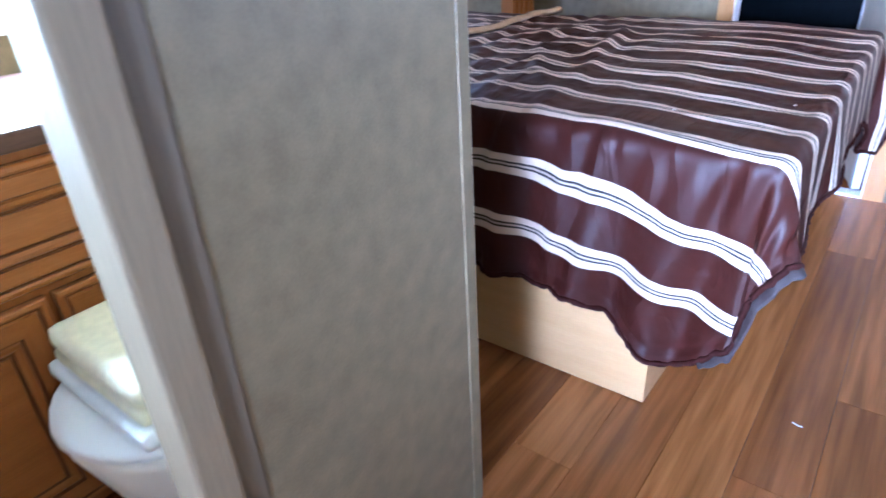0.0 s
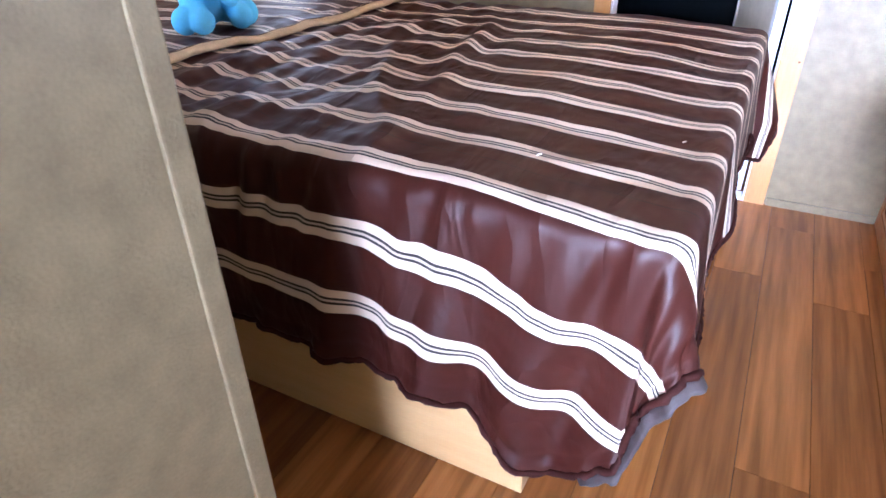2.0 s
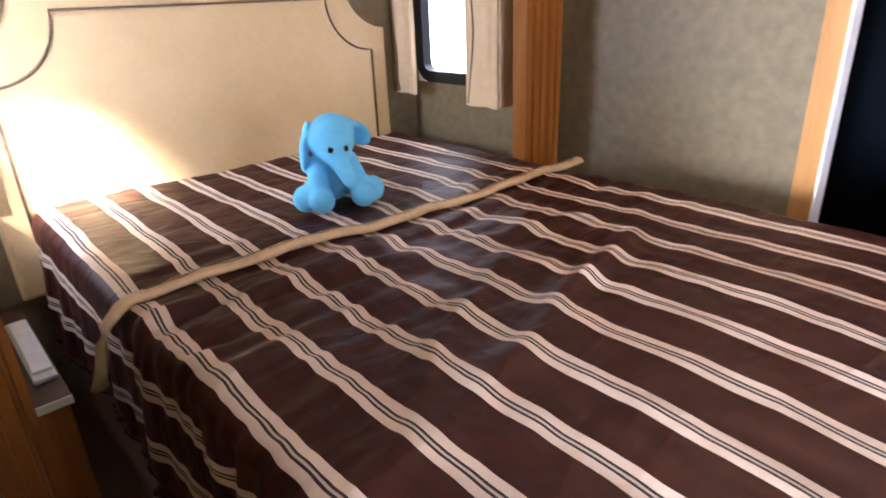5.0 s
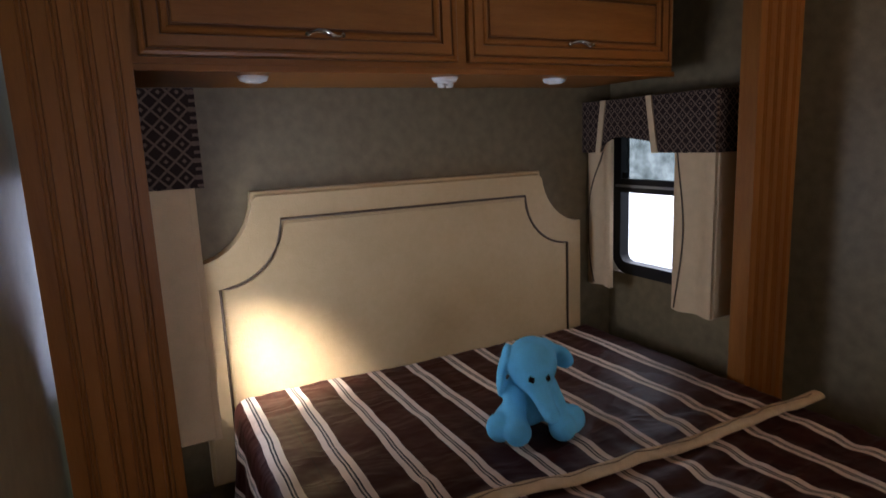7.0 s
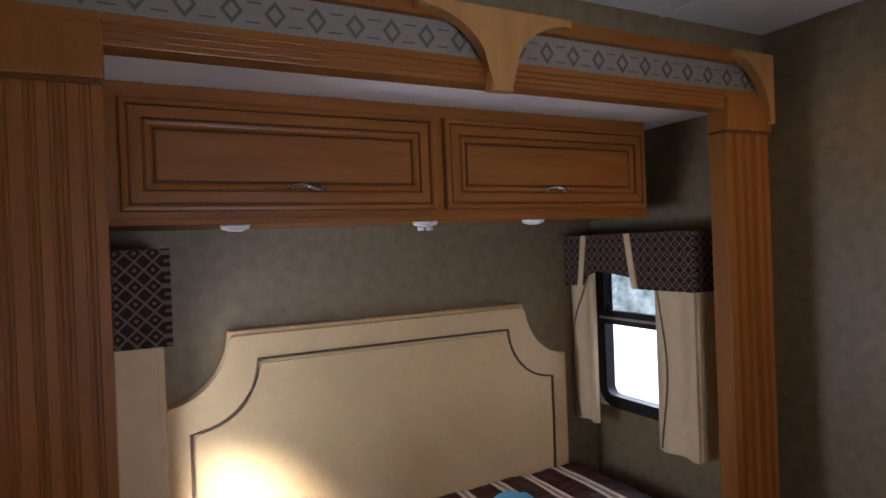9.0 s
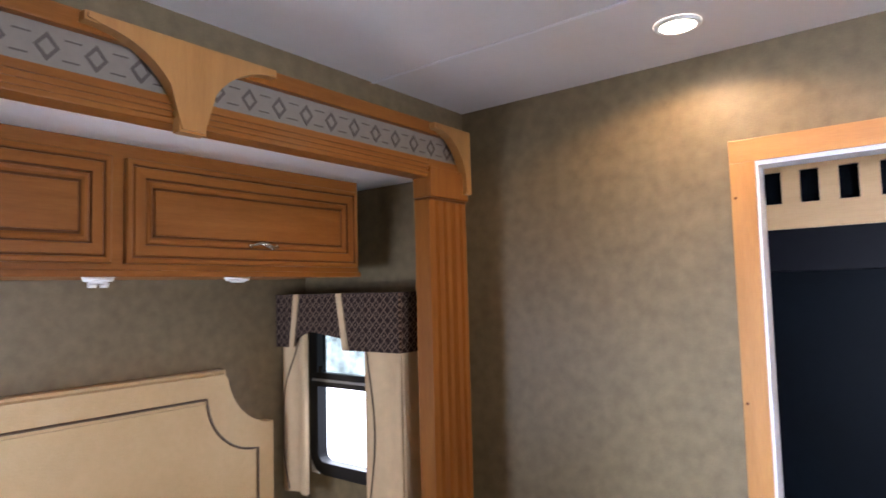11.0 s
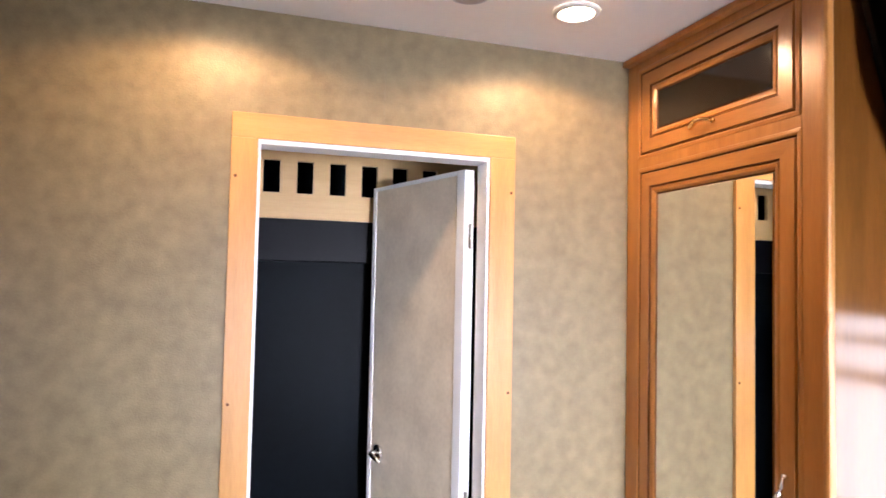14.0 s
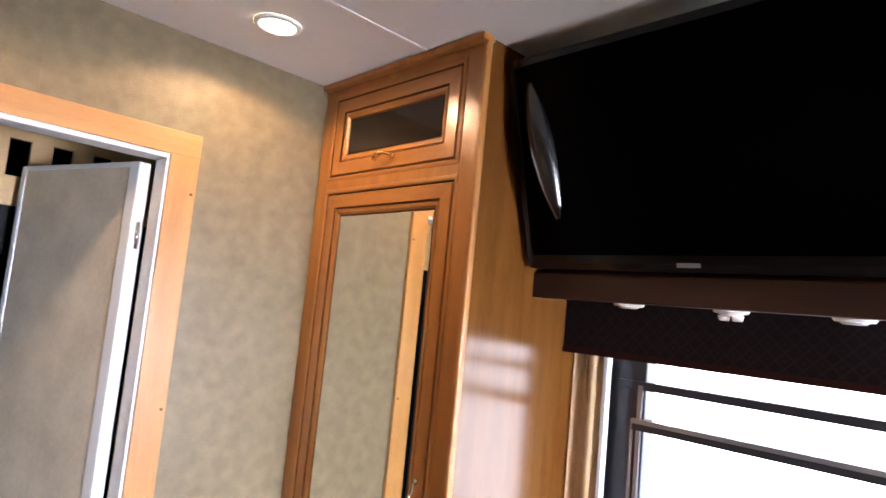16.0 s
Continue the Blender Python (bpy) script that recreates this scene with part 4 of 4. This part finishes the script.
# ---- plush elephant: one plain shape ----
def plush(at, turn):
    """A sitting toy with a bowed head, drawn together into one skin. +x is where it looks."""
    bm = bmesh.new()

    def ball(c, r, s=(1, 1, 1), rot=(0, 0, 0)):
        m = pose(*c, *rot) @ Matrix.Diagonal((r * s[0], r * s[1], r * s[2], 1))
        bmesh.ops.create_uvsphere(bm, u_segments=24, v_segments=14, radius=1, matrix=m)

    ball((-0.020, 0, 0.085), 0.078, (1.0, 0.95, 1.1), (0, 14, 0))
    ball((0.000, 0, 0.135), 0.060, (1.0, 0.95, 1.1), (0, 20, 0))
    ball((0.030, 0, 0.203), 0.075, (1.0, 1.0, 1.0))
    ball((0.060, 0, 0.180), 0.056, (1.05, 0.98, 0.95), (0, 40, 0))
    for s in (-1, 1):
        # hind legs out to the sides, fore legs reaching forward, round feet
        tube(bm, [(-0.01, s * 0.045, 0.055), (0.035, s * 0.085, 0.045), (0.062, s * 0.105, 0.042)], [0.040, 0.038, 0.036], 16)
        ball((0.066, s * 0.108, 0.042), 0.042, (0.85, 1.0, 1.0))
        tube(bm, [(0.005, s * 0.045, 0.135), (0.050, s * 0.062, 0.085), (0.090, s * 0.066, 0.044)], [0.036, 0.033, 0.036], 16)
        ball((0.104, s * 0.067, 0.040), 0.041, (0.95, 1.0, 0.95))
    # one ear hangs straight down, the other stands off
    for (c, r, sc, rot) in (((0.012, -0.074, 0.222), 0.040, (0.90, 0.30, 1.0), (-14, 0, -10)), ((0.008, -0.087, 0.165), 0.053, (0.78, 0.26, 1.12), (-6, 0, -12)),
                            ((0.006, 0.066, 0.240), 0.036, (0.90, 0.32, 1.0), (48, 0, 10)), ((0.000, 0.098, 0.203), 0.050, (0.85, 0.26, 1.10), (36, 0, 50))):
        ball(c, r, sc, rot)
    for c, r in (((0.098, 0, 0.155), 0.034), ((0.114, 0.006, 0.135), 0.029), ((0.126, 0.012, 0.117), 0.026), ((0.138, 0.017, 0.104), 0.025), ((0.148, 0.021, 0.098), 0.023)):
        ball(c, r)
    raw = new("plush_elephant", finish(bm, "plush_elephant", [PLUSH, EYE_BLACK], True))
    skin = raw.modifiers.new("skin", "REMESH")
    skin.mode, skin.voxel_size = "VOXEL", 0.0045
    soften = raw.modifiers.new("soften", "SMOOTH")
    soften.factor, soften.iterations = 0.6, 6
    me = bpy.data.meshes.new_from_object(raw.evaluated_get(bpy.context.evaluated_depsgraph_get()))
    bpy.data.objects.remove(raw)
    eyes = [max((p.center for p in me.polygons if abs(p.center.y - s * 0.029) < 0.005 and abs(p.center.z - 0.186) < 0.005), key=lambda c: c.x).copy() for s in (-1, 1)]
    for p in me.polygons:
        p.use_smooth = True
        near = min((p.center - e).length for e in eyes)
        p.material_index = 1 if near < 0.0095 else 0
    ob = new("plush_elephant", me)
    ob.matrix_world = pose(*at, 0, 0, turn) @ Matrix.Diagonal((0.90, 0.90, 0.96, 1))
    return tagged(ob, "light blue plush elephant sitting with bowed head on the comforter", "soft toy")


plush((-1.645, 1.880, BZ + 0.002), -18)


# ---- curtains and valances at the bed ----
def bed_curtains(y, inn, depth, inner):
    """Valance with two cloth panels at a slide window. inn: +1 when the room lies towards +y."""
    v = thing("window_valance", "dark brown diamond-patterned valance with tan bands over the bed window", "valance", "valances")
    yf = y + inn * depth
    bm = bmesh.new()
    x0, x1 = -2.345, -1.70
    z0, z1 = 1.440, 1.640
    pts = [(x0, z0), (-2.245, z0), (-2.232, 1.455)]
    for i in range(9):
        a = radians(180 - 10 * i)
        pts.append((-2.105 + 0.125 * math.cos(a), 1.456 + 0.045 * math.sin(a)))
    pts += [(-1.975, 1.480), (-1.945, z0), (x1, z0), (x1, z1), (x0, z1)]
    ya, yb = sorted((yf, yf - inn * 0.012))
    prism(bm, pts, "y", ya, yb)
    ye0, ye1 = sorted((y + inn * 0.001, yf - inn * 0.012))
    box(bm, x0, x1 - 0.012, ye0, ye1, z1 - 0.012, z1)
    part("board", bm, VALANCE, v)
    bm = bmesh.new()
    box(bm, x1 - 0.012, x1 + 0.001, ye0, ye1 if inn > 0 else ye1, z0, z1)
    part("end_board", bm, VALANCE_S, v)
    for (xa, xb) in ((-2.218, -2.246), (-1.985, -1.952)):
        bm = bmesh.new()
        prism(bm, [(xa - 0.013, z1), (xa + 0.013, z1), (xb + 0.013, z0), (xb - 0.013, z0)], "y", *sorted((yf + inn * 0.0005, yf + inn * 0.006)))
        part("tan_band", bm, CURTAIN, v, "tan cloth band")
    for (xa, xb, zb) in ((-2.345, inner, 0.895), (-1.892, -1.715, 0.880)):
        cu = thing("curtain_panel", "stiff tan curtain panel with dark piping", "curtain", "curtain panels at the bed windows")
        bm = bmesh.new()
        w = xb - xa
        front, back = [], []
        n = 14
        for i in range(n + 1):
            t = i / n
            front.append((xa + w * t, yf - inn * (0.026 + 0.016 * math.cos(t * 9 + 1.0) * 0.6)))
        for i in range(n, -1, -1):
            t = i / n
            back.append((xa + w * t, yf - inn * (0.044 + 0.016 * math.cos(t * 9 + 1.0) * 0.6)))
        prism(bm, front + back, "z", zb, 1.50)
        part("cloth", bm, CURTAIN, cu)
        if w > 0.16:
            part("side_return", B((xb - 0.006, xb + 0.006, *sorted((y + inn * 0.002, yf - inn * 0.03)), zb + 0.004, 1.50), bevel=0.003), CURTAIN, cu, "tan curtain return")
        bm = bmesh.new()
        pl = []
        for i in range(15):
            t = i / 14
            xx = xa + w * (0.12 + 0.20 * math.sin(math.pi * t)) if w > 0.16 else xa + w * (0.35 + 0.25 * t - 0.35 * math.sin(math.pi * t))
            pl.append((xx, yf - inn * (0.026 + 0.016 * math.cos((xx - xa) / w * 9 + 1.0) * 0.6) + inn * 0.002, zb + 0.01 + (1.435 - zb) * t))
        tube(bm, pl, 0.003, 6)
        part("piping", bm, PIPING, cu, "dark piping")


bed_curtains(SY1, -1, 0.152, -2.200)
bed_curtains(SY0, 1, 0.19, -2.228)

# low bedside ledge between the pilaster and the bed
bs = thing("bedside_ledge", "low dark bedside ledge with a pale front edge", "shelf")
part("front", B((-2.30, -1.66, SY0 + 0.001, 1.085, 0.051, 0.42), bevel=0.003), CHERRY, bs, "dark cherry front")
part("top", B((-2.30, -1.655, SY0 + 0.001, 1.095, 0.42, 0.437), bevel=0.003), LAMIN, bs, "dark laminate top")
part("edge_band", B((-1.655, -1.649, SY0 + 0.001, 1.095, 0.417, 0.439), bevel=0.002), CREAM, bs, "pale front edge band")
# white layers added in place of a daylight patch on the ledge
fc = thing("daylight_patch", "white layers added on the bedside ledge for a patch of daylight", "cloth")
part("lower_layer", B((-2.16, -1.76, 1.035, 1.090, 0.4375, 0.450), bevel=0.005), SHEET, fc)
part("upper_layer", B((-2.14, -1.79, 1.040, 1.088, 0.4505, 0.461), bevel=0.005), SHEET, fc)

# ---- wardrobe ----
wd = thing("wardrobe", "honey-cherry wardrobe with a mirror door and smoked-glass upper door", "wardrobe")
WOODW = mat("honey_cherry_wood", (0.45, 0.193, 0.044), 0.36, color2=(0.33, 0.127, 0.027), scale=5, stretch=(6, 6, 0.6), bump=0.1, bump_scale=40, coat=0.2)
WOODS = (WOODW, mat("honey_cherry_wood_across", (0.45, 0.193, 0.044), 0.36, color2=(0.33, 0.127, 0.027), scale=5, stretch=(6, 0.6, 6), bump=0.1, bump_scale=40, coat=0.2))
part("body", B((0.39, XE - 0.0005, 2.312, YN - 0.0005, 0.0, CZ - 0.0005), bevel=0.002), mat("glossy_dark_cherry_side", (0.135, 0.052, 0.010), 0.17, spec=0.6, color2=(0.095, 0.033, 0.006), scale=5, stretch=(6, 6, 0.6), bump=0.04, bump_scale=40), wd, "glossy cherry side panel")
part("face_frame", B((0.372, 0.39, 2.312, 2.365, 0.0, CZ - 0.003), (0.372, 0.39, 2.920, YN - 0.001, 0.0, CZ - 0.003), (0.372, 0.39, 2.365, 2.920, 2.250, CZ - 0.003), (0.372, 0.39, 2.365, 2.920, 1.955, 1.985), (0.372, 0.39, 2.365, 2.920, 0.0, 0.045), bevel=0.002), WOODW, wd, "honey wood face frame")
part("corner_bead", B((0.366, 0.384, 2.300, 2.316, 0.0, CZ - 0.003), bevel=0.006), WOODW, wd, "rounded corner bead")
ud = raised_door(wd, "x", 0.390, 2.366, 2.922, 1.982, 2.250, -1, WOODS, (DGLASS, "smoked glass pane"), "upper_door", "upper door with smoked glass", 0.056)
ld = raised_door(wd, "x", 0.390, 2.362, 2.922, 0.30, 1.960, -1, WOODS, (MIRROR, "tall mirror pane"), "mirror_door", "tall mirror door", 0.056)
dr = raised_door(wd, "x", 0.390, 2.366, 2.922, 0.05, 0.285, -1, WOODS, None, "drawer", "bottom drawer", 0.040)
pull(ud, "x", 0.370, 2.653, 2.030, -1, 0.08, BRASS)
pull(ld, "x", 0.370, 2.405, 1.19, -1, 0.10, CHROME, True)
pull(dr, "x", 0.370, 2.650, 0.165, -1, 0.10, CHROME)
part("crown", B((0.350, 0.390, 2.30, YN - 0.001, CZ - 0.020, CZ - 0.002), bevel=0.005), WOODW, wd, "small crown moulding")

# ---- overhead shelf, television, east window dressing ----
# cherry darkened in colour for the shade above the bright window
DARKC = mat("cherry_wood_in_shade", (0.048, 0.018, 0.011), 0.45, spec=0.3, color2=(0.030, 0.011, 0.007), scale=5, stretch=(6, 0.6, 6), bump=0.06, bump_scale=40)
sh = thing("overhead_shelf", "cherry overhead cabinet behind the television, coloured dark for shade", "cabinet")
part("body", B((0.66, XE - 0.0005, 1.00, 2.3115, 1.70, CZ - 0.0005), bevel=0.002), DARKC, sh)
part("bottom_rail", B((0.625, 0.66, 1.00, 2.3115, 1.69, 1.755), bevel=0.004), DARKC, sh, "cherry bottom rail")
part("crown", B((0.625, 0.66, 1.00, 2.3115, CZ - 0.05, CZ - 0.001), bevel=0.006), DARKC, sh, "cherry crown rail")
for yy, sp in ((2.105, False), (1.865, True), (1.64, False)):
    puck_light(0.74, yy, 1.70, sp)

tv = thing("television", "black flat television tilted forward on the wall", "television", at=(0.515, 1.890, 2.0))
tv.rotation_euler = (0, math.atan2(-0.15, 0.49), 0)
part("casing", B((-0.012, 0.045, -0.41, 0.41, -0.255, 0.255), bevel=0.022), BLACKP, tv, "glossy black casing")
# added bulge, shaped to catch a soft reflected streak beside the screen
bm = bmesh.new()
tube(bm, [(-0.008, 0.300 + 0.0045 * k, -0.13 + 0.032 * k) for k in range(11)], [0.010 + 0.024 * math.sin(math.pi * k / 10) for k in range(11)], 28)
part("streak_bulge", bm, mat("satin_black_bulge", (0.004, 0.004, 0.005), 0.24, spec=1.0), tv, "added glossy bulge that catches a streak of light", True)
part("screen", B((-0.014, -0.0115, -0.385, 0.385, -0.215, 0.232)), SCREEN, tv, "dark reflective screen")
part("badge", B((-0.0135, -0.0115, -0.024, 0.024, -0.240, -0.231)), ALU, tv, "small pale badge")
part("wall_mount", B((0.045, 0.10, -0.10, 0.10, -0.08, 0.10)), BLACKP, tv, "black wall bracket")

ev = thing("window_valance", "brown patterned valance under the overhead cabinet, coloured darker for shade", "valance", "valances")
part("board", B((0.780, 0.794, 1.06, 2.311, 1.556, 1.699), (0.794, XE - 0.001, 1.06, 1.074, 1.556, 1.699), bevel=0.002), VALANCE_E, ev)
part("hem_band", B((0.7775, 0.7795, 1.06, 2.311, 1.556, 1.572)), HEM, ev, "dark bound hem")
cu = thing("curtain_panel", "stiff tan curtain panel with dark piping", "curtain", "curtain panels at the wide window")
bm = bmesh.new()
front = [(0.835 + 0.008 * math.cos(i * 0.7), 2.212 + 0.0078 * i) for i in range(13)]
back = [(x + 0.02, y) for x, y in reversed(front)]
prism(bm, front + back, "z", 0.86, 1.60)
part("cloth", bm, CURTAIN, cu)
bm = bmesh.new()
tube(bm, [(0.832, 2.272 - 0.03 * math.sin(math.pi * i / 14), 0.88 + 0.68 * i / 14) for i in range(15)], 0.003, 6)
part("piping", bm, PIPING, cu, "dark piping")
part("edge_binding", B((0.829, 0.853, 2.203, 2.213, 0.86, 1.60)), WHITE, cu, "pale bound edge")

# ---- low dresser ----
ds = thing("dresser", "low cherry dresser with an overhanging dark laminate top", "dresser")
part("body", B((0.39, XE - 0.001, 1.02, 2.3105, 0.07, 0.522)), CHERRY, ds)
part("plinth", B((0.42, XE - 0.001, 1.02, 2.3105, 0.0, 0.07)), GLAZE, ds, "dark recessed plinth")
part("top", B((0.235, XE - 0.001, 1.00, 2.3105, 0.522, 0.562), bevel=0.006), LAMIN, ds, "dark laminate top with a pale edge")
part("top_edge", B((0.231, 0.2355, 1.00, 2.3105, 0.525, 0.558), bevel=0.001), mat("pale_edge_band", (0.42, 0.34, 0.33), 0.35, var=0.05), ds, "pale edge band")
for (ya, yb) in ((1.04, 1.66), (1.69, 2.29)):
    for (za, zb) in ((0.30, 0.51), (0.085, 0.285)):
        d = raised_door(ds, "x", 0.390, ya, yb, za, zb, -1, (CHERRY, CHERRYH), None, "drawer", "", 0.035)
        pull(d, "x", 0.370, (ya + yb) / 2, (za + zb) / 2, -1, 0.10, CHROME)
fv = thing("floor_vent", "grey metal heat vent at the foot of the dresser", "vent")
part("plate", B((0.362, 0.369, 1.78, 2.00, 0.008, 0.10), bevel=0.002), GREYV, fv)
for i in range(6):
    part("slat", B((0.358, 0.363, 1.79, 1.99, 0.018 + 0.013 * i, 0.024 + 0.013 * i)), GREYV, fv)

# ---- ceiling lamps ----
def downlight(x, y):
    c = thing("ceiling_light", "round recessed ceiling light, lit warm white", "ceiling light", "recessed ceiling lights", at=(x, y, CZ))
    bm = bmesh.new()
    seg = 32
    prof = [(0.058, -0.0005), (0.056, -0.006), (0.046, -0.009), (0.042, -0.005)]
    rings = [[bm.verts.new((r * math.cos(k * 2 * math.pi / seg), r * math.sin(k * 2 * math.pi / seg), z)) for k in range(seg)] for r, z in prof]
    for a, b in zip(rings, rings[1:]):
        for k in range(seg):
            bm.faces.new((a[k], a[(k + 1) % seg], b[(k + 1) % seg], b[k]))
    part("rim", bm, WHITE, c, "white rim", True)
    bm = bmesh.new()
    disc(bm, 0, 0, -0.001, -0.006, 0.042, 0.042, 32)
    part("lens", bm, LIT, c, "glowing lens")


downlight(-0.796, 2.707)
downlight(0.045, 2.708)
vt = thing("ceiling_vent", "small round metal ceiling vent", "vent", at=(-0.235, 2.70, CZ))
bm = bmesh.new()
disc(bm, 0, 0, -0.0005, -0.008, 0.055, 0.048, 28)
part("rim", bm, ALU, vt)
for i in range(4):
    bm = bmesh.new()
    disc(bm, 0, 0, -0.008 - 0.002 * i, -0.010 - 0.002 * i, 0.042 - 0.009 * i, 0.040 - 0.009 * i, 24)
    part("louvre", bm, GREYV, vt)

# ---- bathroom glimpse ----
va = thing("vanity", "cherry bathroom vanity with panelled fronts", "vanity")
part("body", B((-1.699, -1.16, 0.0, 0.769, 0.05, 0.80)), CHERRY, va)
vd1 = raised_door(va, "x", -1.16, 0.02, 0.75, 0.56, 0.78, 1, (CHERRY, CHERRYH), None, "drawer", "", 0.05)
vd2 = raised_door(va, "x", -1.16, 0.39, 0.75, 0.08, 0.54, 1, (CHERRY, CHERRYH), None, "cabinet_door", "", 0.055)
vd3 = raised_door(va, "x", -1.16, 0.02, 0.375, 0.08, 0.54, 1, (CHERRY, CHERRYH), None, "cabinet_door", "", 0.055)
pull(vd2, "x", -1.14, 0.47, 0.48, 1, 0.06, CHROME)
part("countertop", B((-1.699, -1.13, -0.02, 0.769, 0.80, 0.835), bevel=0.006), LAMIN, va, "dark countertop")
to = thing("toilet", "white toilet with closed lid", "toilet", at=(-0.93, 0.455, 0))
bm = bmesh.new()
tube(bm, [(0, 0, 0.0), (0, 0, 0.12), (0, 0, 0.26), (0, 0, 0.36), (0, 0, 0.385)], [0.11, 0.105, 0.15, 0.185, 0.185], 28)
part("bowl", bm, CREAM, to, "", True)
bm = bmesh.new()
tube(bm, [(0, 0, 0.387), (0, 0, 0.395), (0, 0, 0.412), (0, 0, 0.418)], [0.185, 0.195, 0.19, 0.15], 28)
part("lid", bm, PUCK, to, "white closed lid", True)
tw = thing("folded_towels", "pale yellow-green folded towels stacked on the toilet lid", "towels", at=(-0.93, 0.462, 0.418))
for w, z0, z1, cloth in ((0.33, 0.0, 0.032, SHEET), (0.30, 0.0325, 0.060, TOWEL), (0.30, 0.0605, 0.106, TOWEL)):
    part("towel", B((-w / 2, w / 2, -w * 0.42, w * 0.42, z0, z1), bevel=0.013 if z1 - z0 < 0.04 else 0.021), cloth, tw, "", True)

# crumbs of lint on the cloth and floor
for (a, b) in ((-0.201, 1.565), (-0.394, 1.367)):
    p = cover_point(a, b)
    bm = bmesh.new()
    tube(bm, [(p.x, p.y, p.z + 0.001), (p.x + 0.006, p.y + 0.003, p.z + 0.0025)], 0.0011, 6)
    tagged(new("lint_speck", finish(bm, "lint_speck", SHEET)), "tiny white lint speck on the comforter", "lint", "lint specks")
bm = bmesh.new()
tube(bm, [(-0.040, 1.427, 0.0012), (-0.028, 1.422, 0.0016), (-0.018, 1.423, 0.0012)], 0.001, 6)
tagged(new("lint_speck", finish(bm, "lint_speck", SHEET)), "thin white lint thread on the floor", "lint", "lint specks")

# ---- floor planks ----
rng = random.Random(4)
plank_meshes = {}
PW = 0.146
for c in range(19):
    xa = -1.72 + PW * c
    y = -1.70 - rng.uniform(0, 1.1)
    while y < 3.66:
        ln = rng.choice((0.9, 1.22, 1.22))
        ya, yb = max(y, -1.70), min(y + ln, 3.66)
        y += ln
        if yb - ya < 0.02:
            continue
        key = (round(yb - ya, 2), c == 18)
        if key not in plank_meshes:
            bm = bmesh.new()
            w, h = PW / 2 - 0.0003, (yb - ya) / 2 - 0.0003
            vs = [bm.verts.new(p) for p in ((-w, -h, -0.006), (w, -h, -0.006), (w, h, -0.006), (-w, h, -0.006), (-w + 0.0005, -h + 0.0005, 0), (w - 0.0005, -h + 0.0005, 0), (w - 0.0005, h - 0.0005, 0), (-w + 0.0005, h - 0.0005, 0))]
            for q in ((4, 5, 6, 7), (0, 1, 5, 4), (1, 2, 6, 5), (2, 3, 7, 6), (3, 0, 4, 7)):
                bm.faces.new([vs[i] for i in q])
            plank_meshes[key] = finish(bm, "plank", PLANK)
        ob = new("plank", plank_meshes[key])
        ob.parent = floor
        ob.location = (xa + PW / 2, (ya + yb) / 2, 0)
